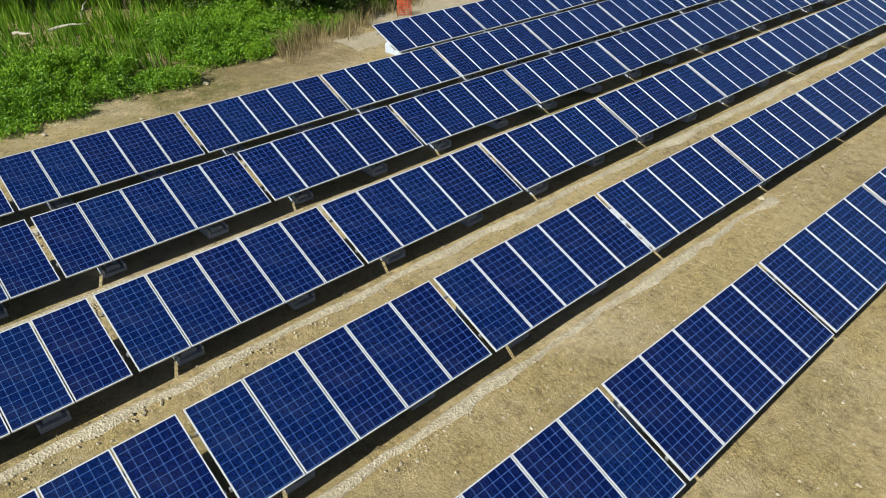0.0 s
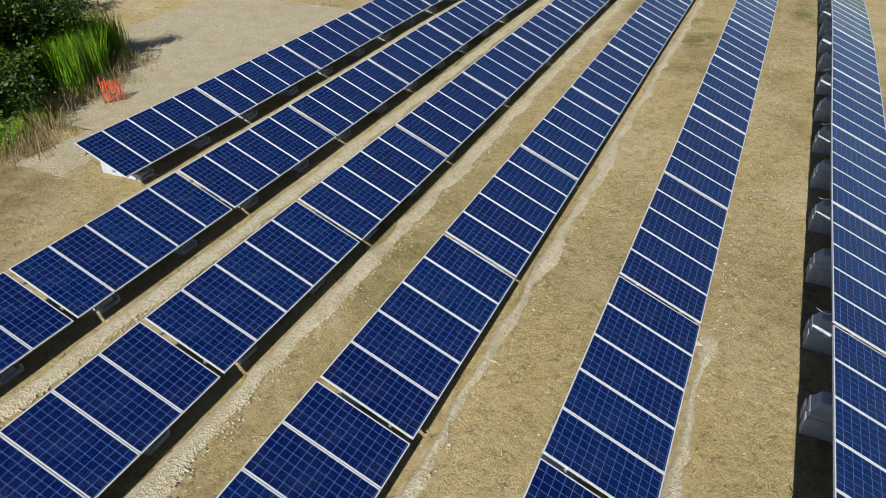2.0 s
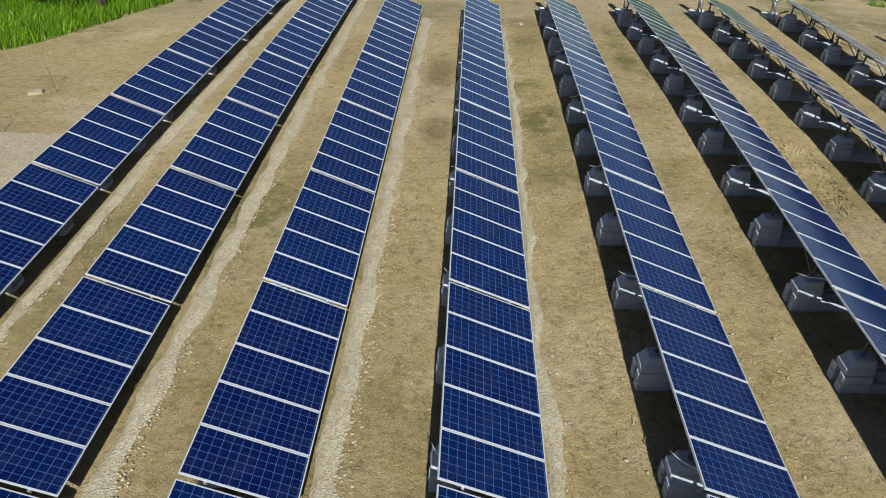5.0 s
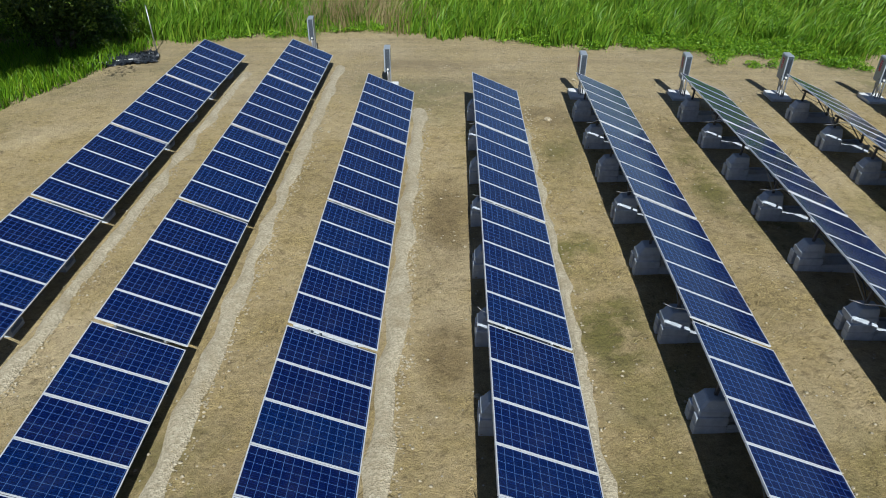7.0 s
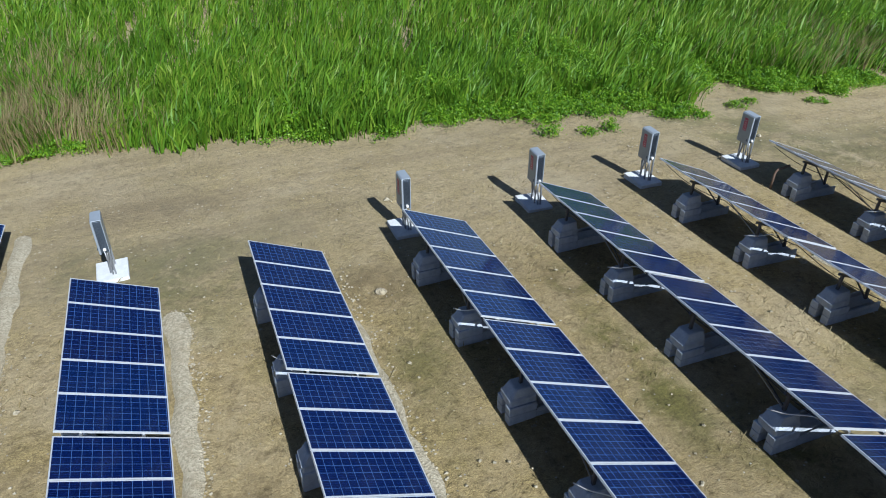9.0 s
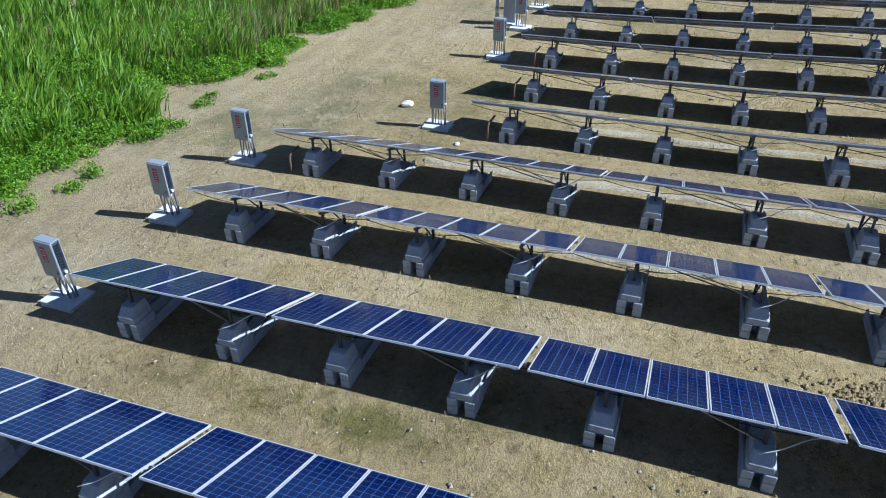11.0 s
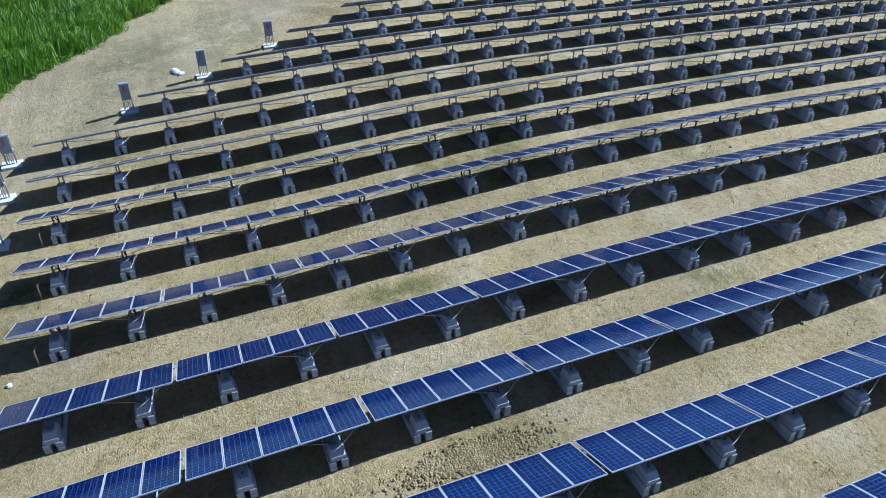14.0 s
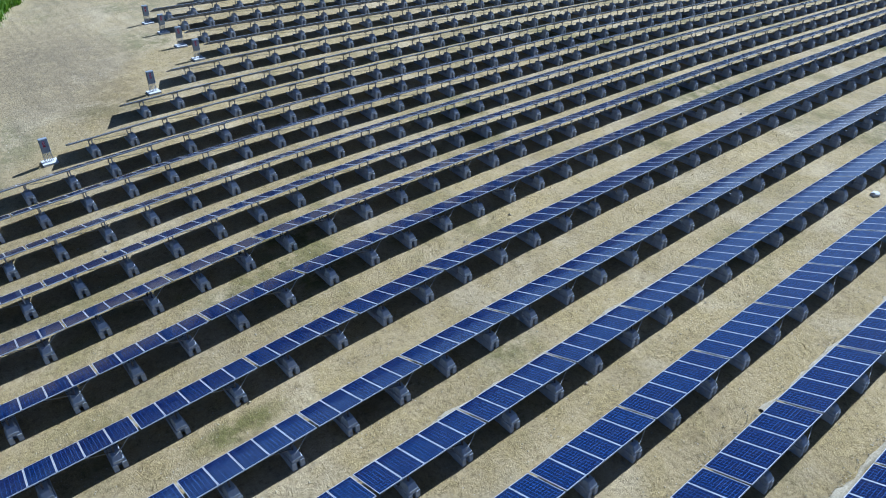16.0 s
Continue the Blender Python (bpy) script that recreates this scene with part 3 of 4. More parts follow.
# ---------------------------------------------------------------- string inverters on pads
def inverter():
    t = new("inverter")
    tagged(t, "grey string inverter on conduit stand and concrete pad", "inverter", "inverters at the row ends")
    def piece(name, b, mat, label="", bevel=0.0, parent=None):
        bm = bmesh.new()
        box(bm, *b)
        return part(name, mesh_of(name, bm, mat, bevel), parent or t, label)

    piece("pad", (-0.45, 0.45, -0.55, 0.55, -0.18, 0.13), PADMAT, "pale concrete pad", 0.015)
    piece("housing", (-0.11, 0.10, -0.26, 0.26, 0.92, 1.94), FINS, "dark grey inverter housing", 0.01)
    piece("door", (-0.17, -0.11, -0.30, 0.30, 0.88, 1.98), ENCLOSURE, "light grey metal front cover", 0.014)
    piece("rain_hood", (-0.14, 0.13, -0.30, 0.30, 1.98, 2.005), ENCLOSURE, "", 0.006)
    piece("back_plate", (0.10, 0.125, -0.30, 0.30, 0.90, 1.98), ENCLOSURE, "", 0.006)
    for k in range(6):
        piece("fin", (-0.09 + 0.03 * k, -0.08 + 0.03 * k, -0.285, -0.26, 1.12, 1.88), FINS)
    lab = piece("warning_label", (-0.176, -0.1705, -0.05, 0.12, 1.36, 1.84), REDLABEL, "red warning label with unreadable lines")
    for k in range(5):
        piece("text_bar", (-0.179, -0.1755, -0.03, 0.10 - 0.03 * (k % 2), 1.40 + 0.085 * k, 1.42 + 0.085 * k), WHITE, "", 0, lab)
    bm = bmesh.new()
    rod(bm, (0.0, -0.26, 1.04), (0.0, -0.34, 1.04), 0.045, 8)
    part("switch", mesh_of("switch", bm, WHITE), t, "white rotary switch")
    piece("handle", (-0.195, -0.17, -0.24, -0.20, 1.02, 1.10), FINS, "dark door handle")
    for k, y in enumerate((-0.24, -0.13, -0.02, 0.09, 0.2)):
        part("conduit", tube_path("conduit", [(0.02 - 0.06 * (k % 2), y * 1.1, 0.1), (0.02 - 0.06 * (k % 2), y * 1.1, 0.4), (-0.02 + 0.04 * (k % 2), y, 0.7), (-0.02 + 0.04 * (k % 2), y, 0.95)], 0.026, 7, STEEL), t)
    for y in (-0.28, 0.28):
        piece("stand_leg", (0.07, 0.12, y - 0.025, y + 0.025, 0.11, 0.92), STEEL)
    return t


INV = [(-7.6, 43.6), (-3.5, 38.5), (4.5, 37.5), (8.68, 37.45), (12.75, 37.55), (16.7, 37.5), (21.55, 32.5), (30.4, 32.75), (34.75, 32.85),
       (38.35, 32.75), (42.33, 26.6), (45.4, 21.85), (48.7, 16.9), (55.4, 7.1), (60.5, 1.1), (64.8, 0.9), (69.7, 0.65), (73.7, 0.7)]
first = None
for x, y in INV:
    m = pose(x, y, height(x, y), 0, 0, random.uniform(-4, 4)) @ Matrix.Scale(0.95, 4)
    if first is None:
        first = inverter()
        first.matrix_basis = m
    else:
        copy_thing(first, m)


def cabinet(x, y):
    t = new("switch_cabinet")
    tagged(t, "tall light grey metal switch cabinet on concrete base", "cabinet")
    for nm, b, mat, lab in (("base", (-0.6, 0.6, -0.6, 0.6, -0.15, 0.14), PADMAT, ""), ("body", (-0.3, 0.3, -0.4, 0.4, 0.14, 2.3), ENCLOSURE, ""),
                            ("door", (-0.325, -0.3, -0.36, 0.36, 0.3, 2.2), ENCLOSURE, "grey metal door"), ("roof", (-0.36, 0.36, -0.46, 0.46, 2.3, 2.36), ENCLOSURE, "")):
        bm = bmesh.new()
        box(bm, *b)
        part(nm, mesh_of(nm, bm, mat, 0.01), t, lab)
    for k in range(4):
        bm = bmesh.new()
        rod(bm, (-0.3 + 0.25 * k, 0.9, 0), (-0.3 + 0.25 * k, 0.9, 1.5), 0.03, 6)
        part("rail_post", mesh_of("rail_post", bm, STEEL), t)
    for z in (0.5, 1.0, 1.45):
        bm = bmesh.new()
        rod(bm, (-0.35, 0.9, z), (0.5, 0.9, z), 0.022, 6)
        part("rail", mesh_of("rail", bm, STEEL), t)
    t.matrix_basis = pose(x, y, height(x, y)) @ Matrix.Scale(0.82, 4)


cabinet(35.5, 33.6)

# ---------------------------------------------------------------- gravel along the lower edges
for k, (x, y0, y1, w) in enumerate(((-10.4, -1, 41, 0.2), (-6.2, -38, 42, 0.28), (-2.2, -38, 36, 0.28), (1.95, -38, 34, 0.10), (6.05, -38, 0, 0.05), (14.35, -8, 32, 0.2), (18.5, -14, 32, 0.25), (23.2, -10, 28, 0.2))):
    strip("gravel_strip", x - 0.1, x + 0.1 + w, y0, y1, "grey crushed gravel strip along the lower panel edge", seed=k * 3.1)
strip("gravel_yard", -24.0, -13.7, 2.8, 20.5, "pale grey gravel spread beside the panel rows", seed=40, mat=YARD)
strip("gravel_yard", -15.7, -13.4, -0.2, 3.0, "thin pale gravel spilled round the corner of the panels", lift=0.0, seed=52, mat=YARD)


# ---------------------------------------------------------------- plants
def blades(name, xs, ys, hts, widths, lean, mat, wind=(0.5, -0.3), foot=0.0):
    """Bent two-segment blades, one island each."""
    n = len(xs)
    rs = np.random.RandomState(len(xs) % 1000)
    a = rs.uniform(0, 2 * math.pi, n)
    z = heights(xs, ys) - 0.03 + foot
    dx, dy = np.cos(a) * widths / 2, np.sin(a) * widths / 2
    gust = np.array([noise.noise(Vector((p * 0.9, q * 0.9, 6))) for p, q in zip(xs, ys)])
    lx = (rs.normal(0, 1, n) * lean * 0.6 + (wind[0] + 1.6 * gust) * lean) * hts
    ly = (rs.normal(0, 1, n) * lean * 0.6 + (wind[1] + 1.2 * gust) * lean) * hts
    v = np.empty((n, 5, 3))
    v[:, 0] = np.stack([xs - dx, ys - dy, z], 1)
    v[:, 1] = np.stack([xs + dx, ys + dy, z], 1)
    v[:, 2] = np.stack([xs - dx * .8 + lx * .35, ys - dy * .8 + ly * .35, z + hts * .6], 1)
    v[:, 3] = np.stack([xs + dx * .8 + lx * .35, ys + dy * .8 + ly * .35, z + hts * .6], 1)
    v[:, 4] = np.stack([xs + lx, ys + ly, z + hts], 1)
    k = np.arange(n) * 5
    loops = np.stack([k, k + 1, k + 3, k + 2, k + 2, k + 3, k + 4], 1).ravel()
    starts = (np.arange(n)[:, None] * 7 + np.array([0, 4])).ravel()
    me = bpy.data.meshes.new(name)
    me.vertices.add(n * 5)
    me.vertices.foreach_set("co", v.ravel())
    me.loops.add(len(loops))
    me.loops.foreach_set("vertex_index", loops)
    me.polygons.add(len(starts))
    me.polygons.foreach_set("loop_start", starts)
    me.update(calc_edges=True)
    me.validate()
    me.materials.append(mat)
    return new(name, me)


def leaf_cloud(name, pts, size, mat, rs):
    """Four-cornered leaves turned every way at the given points."""
    n = len(pts)
    u = rs.normal(size=(n, 3))
    u /= np.linalg.norm(u, axis=1, keepdims=True)
    w = np.cross(u, rs.normal(size=(n, 3)))
    w /= np.linalg.norm(w, axis=1, keepdims=True)
    s = (size * rs.uniform(0.6, 1.3, n))[:, None]
    v = np.stack([pts - u * s, pts + w * s * .45, pts + u * s, pts - w * s * .45], 1)
    k = np.arange(n) * 4
    loops = np.stack([k, k + 1, k + 2, k + 3], 1).ravel()
    me = bpy.data.meshes.new(name)
    me.vertices.add(n * 4)
    me.vertices.foreach_set("co", v.ravel())
    me.loops.add(n * 4)
    me.loops.foreach_set("vertex_index", loops)
    me.polygons.add(n)
    me.polygons.foreach_set("loop_start", k)
    me.update(calc_edges=True)
    me.materials.append(mat)
    return me


RS = np.random.RandomState(4)
BX = np.array([-60, -13.3, -6.6, 5.5, 10.3, 13.4, 15.5, 17.2, 19.3, 20.0, 22, 22.8, 25.3, 32, 45, 51, 56, 65, 90, 140], float)
BY = np.array([47, 46.2, 47.8, 44.6, 44.1, 43.9, 43.1, 42.1, 41.9, 44.4, 45.3, 43.3, 42.5, 42.2, 37.0, 31.2, 26.4, 20.4, 8.6, -15], float)


def north_edge(x):
    return np.interp(x, BX, BY) + 0.3 * np.sin(x * 0.9) + 0.3 * np.sin(x * 2.3 + 1)


def west_edge(y):
    return np.interp(y, [-60, -30, -14.5, -6.2, -3, -1.4, 5.6, 10.5], [-12.8, -12.8, -13.4, -14.6, -15.6, -16.4, -18.6, -20.6]) + 0.4 * np.sin(y * 1.3) + 0.3 * np.sin(y * 2.9)


def in_west(x, y):
    a = (y < 10.5) & (x < west_edge(y))
    b = (y > 29) & (x < np.interp(y, [29, 31.5, 40, 46], [-23.5, -21.4, -18.0, -16.3]))
    return a | b


# reeds beyond the track and to the west
def clumped(cx, cy, per, spread):
    """Blade places in clumps round the centres."""
    k = np.repeat(np.arange(len(cx)), per)
    return cx[k] + RS.normal(0, spread, len(k)), cy[k] + RS.normal(0, spread, len(k)), k


n = 13000
cx, cy = RS.uniform(-45, 100, n), RS.uniform(0, 1, n) ** 1.8 * 50
cy = north_edge(cx) + np.where((cx > 7) & (cx < 36), 1.6, 0.9) + cy
x, y, k = clumped(cx, cy, 27, 0.26)
dens = np.array([noise.noise(Vector((a * 0.16, b * 0.16, 3))) for a, b in zip(cx, cy)])[k]
tone = RS.uniform(0.7, 1.15, n)[k]
ht = RS.uniform(0.7, 1.6, len(x)) * tone * np.clip(0.5 + (y - north_edge(x)) * 0.16, 0.4, 1.15) * (1 + 0.5 * dens)
stalk = RS.uniform(0, 1, len(x)) < 0.4
foot = np.where(stalk, 0.0, ht * RS.uniform(0.05, 0.7, len(x)))
length = np.where(stalk, ht, RS.uniform(0.5, 1.0, len(x)))
tagged(blades("reed_bed", x, y, length, np.where(stalk, 0.04, RS.uniform(0.05, 0.095, len(x))), np.where(stalk, 0.22, 0.5), REED, foot=foot),
       "dense green reeds leaning in the wind behind the track", "reeds", kind="stuff")

n = 2600
cx, cy = RS.uniform(-45, -14, n), RS.uniform(-50, 10, n)
keep = west_edge(cy) - cx > 2.2
cx, cy = cx[keep], cy[keep]
x, y, k = clumped(cx, cy, 20, 0.24)
tagged(blades("reed_bed", x, y, RS.uniform(0.6, 1.7, len(x)) * RS.uniform(0.7, 1.1, len(cx))[k], RS.uniform(0.03, 0.08, len(x)), 0.3, REED),
       "green reeds and tall grass west of the panels", "reeds", kind="stuff")
n = 42000
x, y = RS.uniform(-40, -14, n), RS.uniform(28, 46, n)
keep = in_west(x, y)
x, y = x[keep], y[keep]
tagged(blades("grass_patch", x, y, RS.uniform(0.25, 0.8, len(x)), RS.uniform(0.03, 0.07, len(x)), 0.4, WEED), "bright green grass under the trees", "grass", kind="stuff")

n = 2400
y = RS.uniform(5.0, 9.6, n)
x = west_edge(y) - RS.uniform(0.0, 2.2, n)
tagged(blades("reed_bed", x, y, RS.uniform(1.3, 2.5, n), RS.uniform(0.025, 0.06, n), 0.12, WEED), "tall bright green reeds at the corner of the gravel", "reeds", kind="stuff")
n = 3200
y = RS.uniform(-3.5, 9.5, n)
x = west_edge(y) + RS.normal(0.1, 0.7, n)
tagged(blades("dry_reeds", x, y, RS.uniform(0.3, 1.0, n), RS.uniform(0.012, 0.03, n), 0.3, STRAW), "pale dry reed stalks at the edge of the undergrowth", "reeds", kind="stuff")
n = 5000
x = RS.normal(-6.0, 1.6, n)
y = north_edge(x) + 0.5 + np.abs(RS.normal(0, 5, n))
tagged(blades("dry_reeds", x, y, RS.uniform(0.8, 2.0, n), RS.uniform(0.02, 0.04, n), 0.22, STRAW), "patch of pale dry reeds among the green", "reeds", kind="stuff")

n = 2600
x = RS.normal(30.5, 3.2, n)
y = north_edge(x) + 1.2 + np.abs(RS.normal(0, 3, n))
tagged(blades("dry_reeds", x, y, RS.uniform(0.8, 1.9, n), RS.uniform(0.02, 0.04, n), 0.22, STRAW), "pale dry reeds standing behind the green edge", "reeds", kind="stuff")


# leafy weeds along both edges
def bushes(name, spots, label, leaf=0.052):
    """Leafy clumps, each a lumpy dome of several leaning shoots."""
    rs, out = np.random.RandomState(len(spots)), []
    for cx, cy, r, hh in spots:
        for _ in range(int(3 + 5 * r)):
            a, d = rs.uniform(0, 6.28), r * math.sqrt(rs.uniform(0, 1)) * 0.8
            ox, oy, top = d * math.cos(a), d * math.sin(a), hh * rs.uniform(0.55, 1.1) * (1 - 0.35 * d / r)
            n = int(40 + 100 * top)
            t = rs.uniform(0.05, 1, n) ** 0.7
            wide = (0.10 + 0.20 * r) * (1.1 - 0.75 * t)
            px = cx + ox + rs.normal(0, 1, n) * wide + 0.18 * t * top
            py = cy + oy + rs.normal(0, 1, n) * wide
            out.append(np.stack([px, py, heights(px, py) + t * top], 1))
    tagged(new(name, leaf_cloud(name, np.concatenate(out), leaf, WEED, rs)), label, "weeds", kind="stuff")


spots = [(14.4, 42.0, 0.5, 0.5), (13.2, 41.8, 0.45, 0.4), (11.9, 42.5, 0.6, 0.6), (14.2, 43.3, 0.55, 0.5), (20.7, 42.2, 0.5, 0.4), (21.4, 42.4, 0.35, 0.3), (12.4, 43.4, 0.5, 0.5), (24.5, 41.6, 0.4, 0.25)]
for k in range(1500):
    cx = RS.uniform(-14, 80) if k % 3 else RS.uniform(8, 34)
    depth = abs(RS.normal(0, 2.4))
    cy = north_edge(cx) + depth + 0.25
    thick = noise.noise(Vector((cx * 0.35, cy * 0.35, 21)))
    if thick > -0.22 and (cx > 6 or depth < 1.6):
        spots.append((cx, cy, RS.uniform(0.35, 0.85), min(1.6, 0.45 + 0.36 * depth) * RS.uniform(0.7, 1.15) * (1 + 0.6 * thick)))
bushes("weed_border", spots, "leafy bright green weeds along the track")
spots = []
for k in range(760):
    cy = RS.uniform(-42, 4) if k < 700 else RS.uniform(4, 10)
    depth = abs(RS.normal(0, 2.6))
    cx = west_edge(cy) - depth - 0.4
    thick = noise.noise(Vector((cx * 0.4, cy * 0.4, 33)))
    if thick > -0.25:
        spots.append((cx, cy, RS.uniform(0.45, 1.0), min(1.6, 0.55 + 0.35 * depth) * RS.uniform(0.75, 1.15) * (1 + 0.6 * thick)))
bushes("weed_border", spots, "lush leafy green weeds beside the bare ground")

# dry straw tufts on the bare ground
n = 60000
x, y = RS.uniform(-13, 45, n), RS.uniform(-30, 40, n)
dens = np.array([noise.noise(Vector((a * 0.5, b * 0.5, 8))) for a, b in zip(x, y)])
keep = dens > 0.05
x, y = x[keep], y[keep]
tagged(blades("dry_grass", x, y, RS.uniform(0.05, 0.20, len(x)), RS.uniform(0.010, 0.028, len(x)), 1.3, STRAW), "sparse dry yellow grass on the soil", "grass", kind="stuff")


def tree(x, y, tall, spread, label, trunks=1, seed=1, low=0.3):
    rs = np.random.RandomState(seed)
    t = new("tree")
    tagged(t, label, "tree")
    bm = bmesh.new()
    tips = []
    for k in range(trunks):
        base_ = Vector((0.35 * k, 0.12 * k, -0.1))
        top = Vector((rs.normal(0, .5) + (0.7 * k if trunks > 1 else 0), rs.normal(0, .5), tall * 0.62))
        midp = base_.lerp(top, 0.5) + Vector((rs.normal(0, .15), rs.normal(0, .15), 0))
        rod(bm, base_, midp, 0.17, 8, 0, 0.12)
        rod(bm, midp, top, 0.12, 8, 0, 0.05)
        for j in range(9):
            s = base_.lerp(top, rs.uniform(low, 1.0))
            ang = rs.uniform(0, 6.28)
            tip = s + Vector((math.cos(ang), math.sin(ang), rs.uniform(0.1, 0.9))) * spread * rs.uniform(0.4, 0.9)
            rod(bm, s, tip, 0.045, 5, 0, 0.012)
            tips += [tip, s.lerp(tip, 0.6)]
    part("trunk", mesh_of("trunk", bm, BARK), t)
    cl = []
    for tip in tips:
        for c in range(int(2 + 1.6 * spread)):
            ctr = np.array(tip) + rs.normal(0, spread * 0.16, 3)
            p = rs.normal(0, 1, (int(120), 3)) * np.array([0.33, 0.33, 0.24]) * rs.uniform(0.6, 1.3)
            cl.append(ctr + p)
    part("crown", leaf_cloud("crown", np.concatenate(cl), 0.09, TREELEAF, rs), t)
    t.matrix_basis = pose(x, y, height(x, y))
    return t


tree(-21.2, 38.6, 11.0, 6.0, "leafy tree with twin trunks standing in bright grass", 2, 3, 0.55)
tree(-25.5, 41.5, 7.0, 3.2, "dark leafy tree at the edge of the reeds", 1, 5)
tree(-20.6, 44.6, 5.5, 3.0, "low leafy tree shading the reeds", 2, 8)
tree(-22.3, 6.0, 5.0, 2.4, "dark leafy tree beside the gravel yard", 2, 11)
tree(-26.0, 2.5, 5.5, 2.8, "dark bushy tree among tall reeds", 2, 13)
tree(-19.6, 1.2, 5.0, 2.6, "dark leafy tree shading dry reeds beside the gravel", 2, 31)
tree(-23.0, -1.5, 4.0, 2.3, "low bushy tree among the reeds", 2, 17)
tree(-28.0, -5.0, 5.5, 2.9, "broad dark tree behind the undergrowth", 2, 19)
tree(-30.0, 7.0, 6.5, 3.2, "tall dark tree behind the undergrowth", 2, 23)
tree(-31.0, -12.0, 5.5, 3.0, "leafy tree at the back of the reeds", 2, 29)


# ---------------------------------------------------------------- small things
def thing(name, me, label, category, m, group=""):
    ob = new(name, me)
    ob.matrix_basis = m
    return tagged(ob, label, category, group)


def leaning_rebar(x, y, seed):
    rs = np.random.RandomState(seed)
    bm = bmesh.new()
    rod(bm, (0, 0, -0.1), (-0.25, 0.1, 1.55), 0.014, 6)
    rod(bm, (-1.1, 0.05, 0.62), (0.45, 0.25, 0.55), 0.010, 6)
    rod(bm, (-1.15, -0.05, 0.52), (0.40, 0.15, 0.45), 0.010, 6)
    thing("rebar_stake", mesh_of("rebar_stake", bm, RUST), "thin rusty rebar stake with tied cross bars", "stake", pose(x, y, height(x, y)), "rebar stakes")
    bm = bmesh.new()
    box(bm, -0.32, 0.30, -0.25, 0.28, -0.05, 0.10, 0, 0.06)
    thing("concrete_lump", mesh_of("concrete_lump", bm, YARD, 0.03), "rough pale lump of spilled concrete on the soil", "concrete", pose(x - 0.8, y - 0.15, height(x - 0.8, y - 0.15), 0, 0, 20), "concrete lumps")


leaning_rebar(-16.37, 20.3, 1)
leaning_rebar(-16.55, 24.6, 2)

bm = bmesh.new()
rod(bm, (0, 0, 0.08), (2.3, 0.85, 0.10), 0.05, 10)
thing("white_pipe", mesh_of("white_pipe", bm, WHITE), "white plastic pipe lying on dark debris", "pipe", pose(-18.8, 42.4, height(-17.6, 42.8)))
bm = bmesh.new()
cols, lines = 26, 18
grid = [[bm.verts.new((-1.5 + 3.0 * i / cols + 0.12 * noise.noise(Vector((i * 0.4, j * 0.4, 1))), -0.9 + 1.8 * j / lines + 0.2 * noise.noise(Vector((i * 0.25, j * 0.3, 7))),
                       0.03 + 0.30 * abs(noise.noise(Vector((i * 0.33, j * 0.37, 4)))) + 0.12 * abs(noise.noise(Vector((i * 0.9, j * 0.8, 9)))))) for j in range(lines + 1)] for i in range(cols + 1)]
for i in range(cols):
    for j in range(lines):
        bm.faces.new((grid[i][j], grid[i + 1][j], grid[i + 1][j + 1], grid[i][j + 1]))
TARP = plain_material("dark tarpaulin", (0.035, 0.042, 0.055), 0.4, 0.4, 3.0)
bmesh.ops.solidify(bm, geom=bm.faces[:], thickness=0.01)
thing("tarpaulin", mesh_of("tarpaulin", bm, TARP), "crumpled dark grey tarpaulin lying at the grass edge", "tarpaulin", pose(-16.9, 43.3, height(-16.9, 43.3) + 0.02, 0, 0, 18))
bm = bmesh.new()
rod(bm, (0, 0, -0.1), (-0.05, 0, 2.3), 0.03, 8)
thing("fence_post", mesh_of("fence_post", bm, STEEL), "thin bare metal fence post at the reeds", "post", pose(-16.0, 45.0, height(-16.0, 45.0)))
bm = bmesh.new()
box(bm, -0.9, 0.9, -0.9, -0.6, 0, 0.9)
box(bm, -0.9, 0.9, 0.6, 0.9, 0, 0.9)
box(bm, -0.9, -0.6, -0.6, 0.6, 0, 0.9)
box(bm, 0.6, 0.9, -0.6, 0.6, 0, 0.9)
thing("manhole_frame", mesh_of("manhole_frame", bm, WHITE), "square white concrete manhole frame in the reeds", "manhole", pose(-15.5, 61.3, height(-15.5, 61.3) + 0.5, 0, 0, 15))
bm = bmesh.new()
for k in range(5):
    rod(bm, (0.12 * k, 0.05 * (k % 2), -0.05), (0.12 * k, 0.02 * k, 0.75 - 0.06 * k), 0.012, 5)
for z in np.linspace(0.1, 0.6, 9):
    rod(bm, (0, 0, z), (0.5, 0.06, z - 0.05), 0.009, 4)
for k in range(9):
    rod(bm, (0.06 * k, 0.01 * k, 0.05), (0.06 * k, 0.01 * k, 0.62), 0.009, 4)
thing("barrier_mesh", mesh_of("barrier_mesh", bm, ORANGE), "torn orange plastic barrier mesh on stakes", "barrier", pose(-16.9, 4.9, height(-16.9, 4.9), 0, 0, 50) @ Matrix.Scale(1.5, 4))


def driftwood(x, y, length, turn):
    p, way = Vector((0, 0, 0.12)), [(0, 0, 0.12)]
    for k in range(5):
        p = p + Vector((length / 5, random.uniform(-.14, .14), random.uniform(-.03, .09)))
        way.append(tuple(p))
    thing("dead_branch", tube_path("dead_branch", way, 0.09, 7, DEADWOOD, 0.25), "bleached dead branch lying in the undergrowth", "branch", pose(x, y, height(x, y) + 0.45, 0, 0, turn), "dead branches")


driftwood(-25.5, -8.2, 2.4, 150)
driftwood(-24.0, -10.2, 1.8, 60)
driftwood(-24.6, -11.5, 1.4, 20)

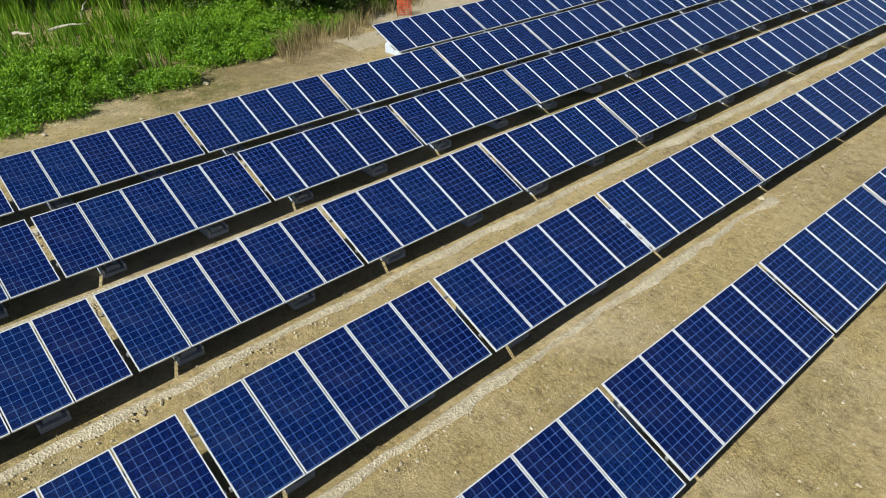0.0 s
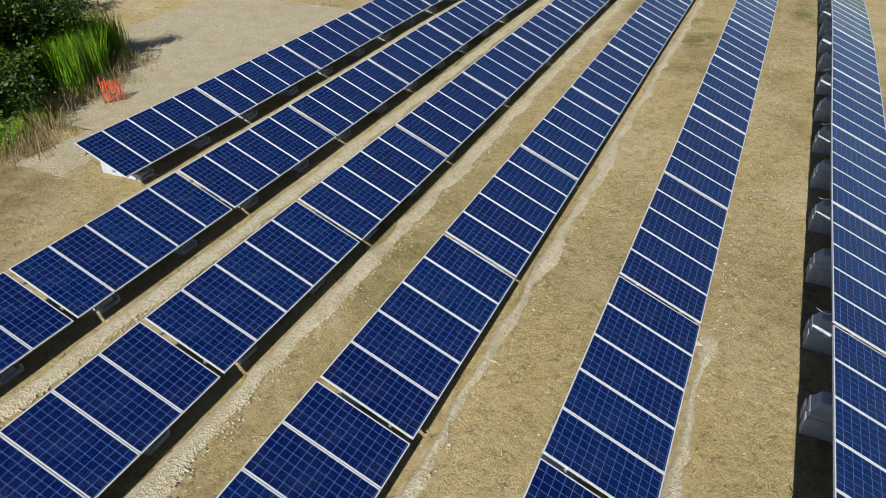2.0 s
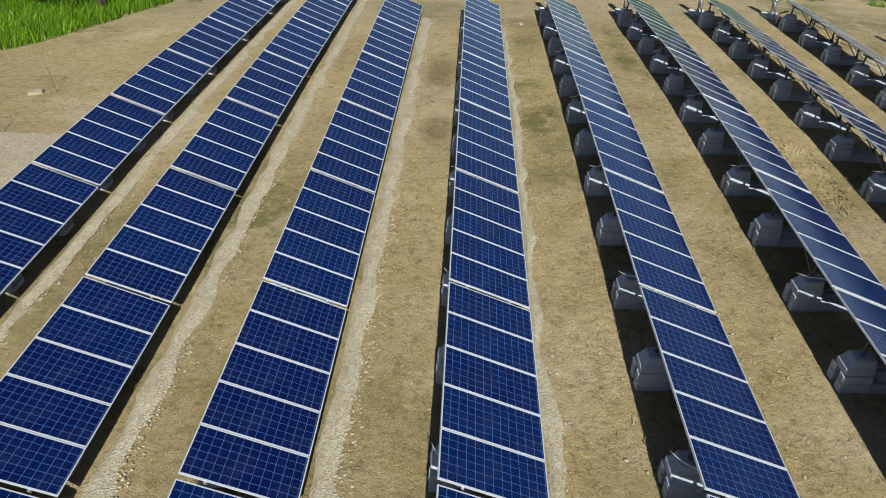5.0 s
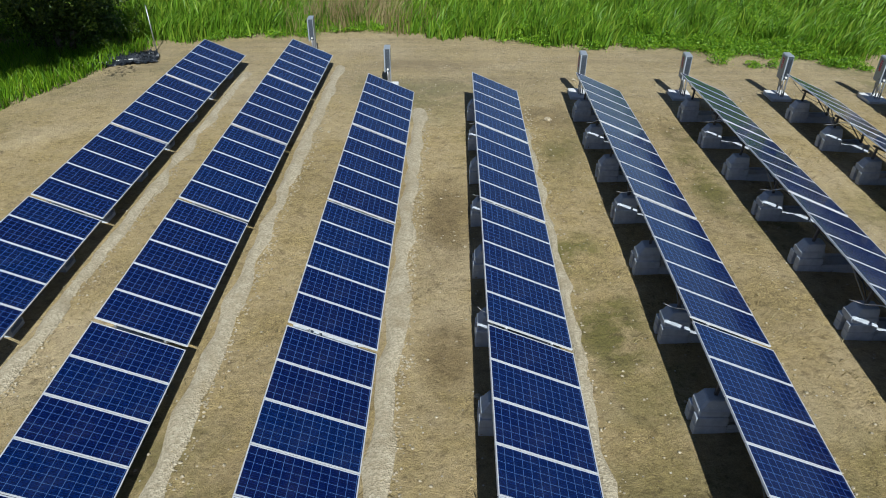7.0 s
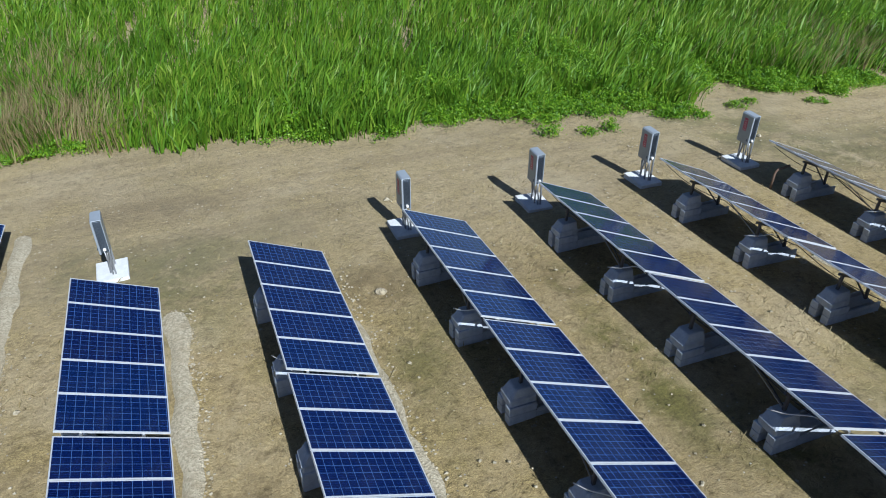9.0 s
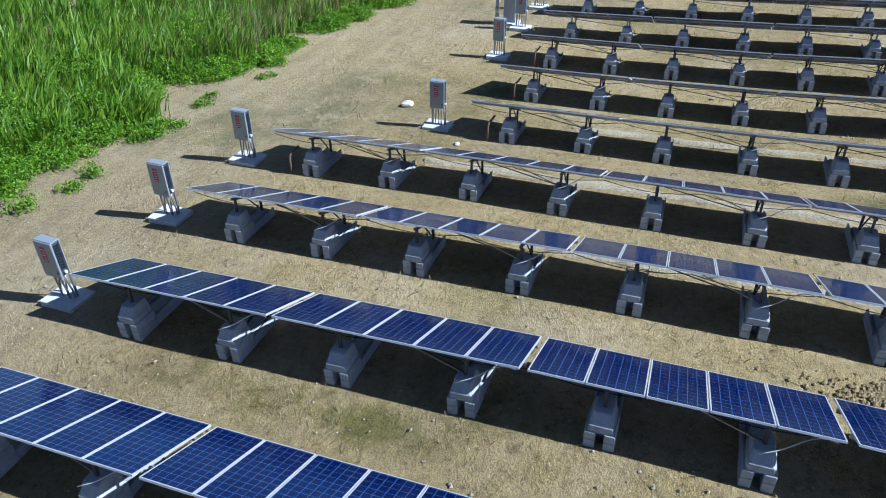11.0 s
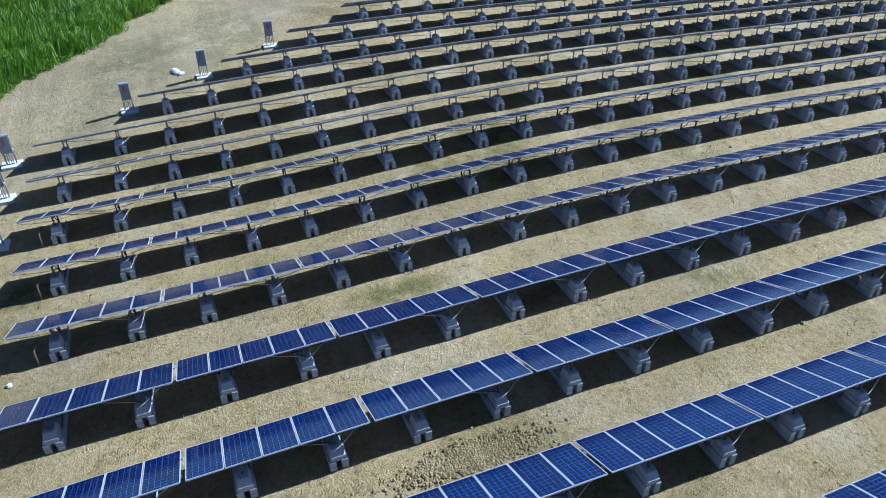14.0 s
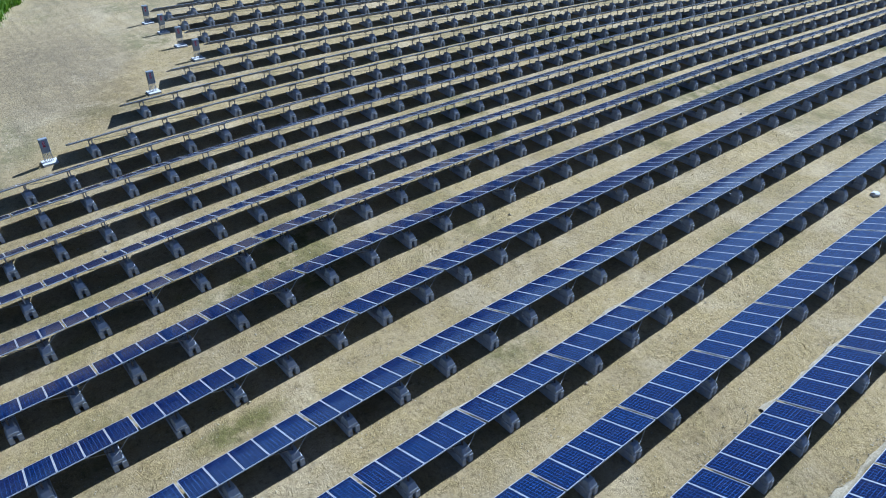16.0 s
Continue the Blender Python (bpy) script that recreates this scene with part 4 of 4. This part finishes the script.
def boulder(x, y, r, seed, label):
    rs = np.random.RandomState(seed)
    bm = bmesh.new()
    bmesh.ops.create_icosphere(bm, subdivisions=2, radius=r)
    for v in bm.verts:
        k = 1 + 0.35 * noise.noise(v.co / r * 1.3 + Vector((seed, 0, 0)))
        v.co = Vector((v.co.x * 1.25, v.co.y, v.co.z * 0.6)) * k
    thing("boulder", mesh_of("boulder", bm, PADMAT if r > 0.2 or x > 20 else YARD), label, "stone", pose(x, y, height(x, y) + r * 0.2, 0, 0, rs.uniform(0, 360)), "boulders")


# the smallest, at (20.2, 31.3), stands in for a crumpled white scrap
for k, (x, y, r) in enumerate(((23.4, 34.5, 0.22), (46.5, 23.2, 0.22), (46.9, 23.5, 0.28), (47.3, 23.6, 0.18), (11.3, -22.9, 0.28), (2.9, 34.7, 0.12), (-13.9, -7.4, 0.11), (-12.9, 14.5, 0.12), (20.2, 31.3, 0.10))):
    boulder(x, y, r, k + 1, "pale rounded boulder (smallest: crumpled white scrap) lying on the bare soil")

# stones and clods
def stones(name, spots, sizes, mat, label):
    rs = np.random.RandomState(len(spots))
    ico = np.array([(0, 0, 1), (.9, 0, .1), (.28, .85, .1), (-.72, .52, .1), (-.72, -.52, .1), (.28, -.85, .1), (0, 0, -.6)])
    tris = [(0, 1, 2), (0, 2, 3), (0, 3, 4), (0, 4, 5), (0, 5, 1), (6, 2, 1), (6, 3, 2), (6, 4, 3), (6, 5, 4), (6, 1, 5)]
    n = len(spots)
    v = ico[None] * (1 + rs.normal(0, .18, (n, 7, 3))) * sizes[:, None, None] * np.array([1, 1, .6])
    a = rs.uniform(0, 6.28, n)
    c, s = np.cos(a)[:, None], np.sin(a)[:, None]
    w = np.stack([v[..., 0] * c - v[..., 1] * s, v[..., 0] * s + v[..., 1] * c, v[..., 2]], -1)
    w += np.stack([spots[:, 0], spots[:, 1], heights(spots[:, 0], spots[:, 1]) + sizes * .2], 1)[:, None]
    f = (np.array(tris)[None] + (np.arange(n) * 7)[:, None, None]).reshape(-1, 3)
    me = bpy.data.meshes.new(name)
    me.from_pydata(w.reshape(-1, 3).tolist(), [], f.tolist())
    me.materials.append(mat)
    tagged(new(name, me), label, "stones", kind="stuff")


n = 9000
sp = np.stack([RS.uniform(-14, 45, n), RS.uniform(-32, 44, n)], 1)
stones("loose_stones", sp, RS.uniform(0.012, 0.05, n) * (1 + (RS.uniform(0, 1, n) > 0.985) * 1.8), GRAVEL, "pale loose stones scattered on the soil")
n = 2600
u, w_ = RS.normal(0, 1, n), RS.normal(0, 1, n)
sp = np.stack([11.0 + 0.27 * u, 18.0 + 1.0 * w_], 1)
stones("soil_clods", sp, RS.uniform(0.02, 0.07, n), SOIL, "cracked dry soil clods between the rows")
n = 9000
k = RS.choice(5, n, p=(0.22, 0.32, 0.34, 0.08, 0.04))
sx = np.array([-10.4, -6.2, -2.2, 1.95, 6.05])[k] + 0.08 + np.abs(RS.uniform(0, 1, n) * np.array([0.35, 0.45, 0.45, 0.25, 0.2])[k] + RS.normal(0, 0.1, n))
sp = np.stack([sx, RS.uniform(-20, 36, n)], 1)
stones("gravel_stones", sp, RS.uniform(0.02, 0.045, n), GRAVEL, "grey crushed stones lying in the gravel strips")
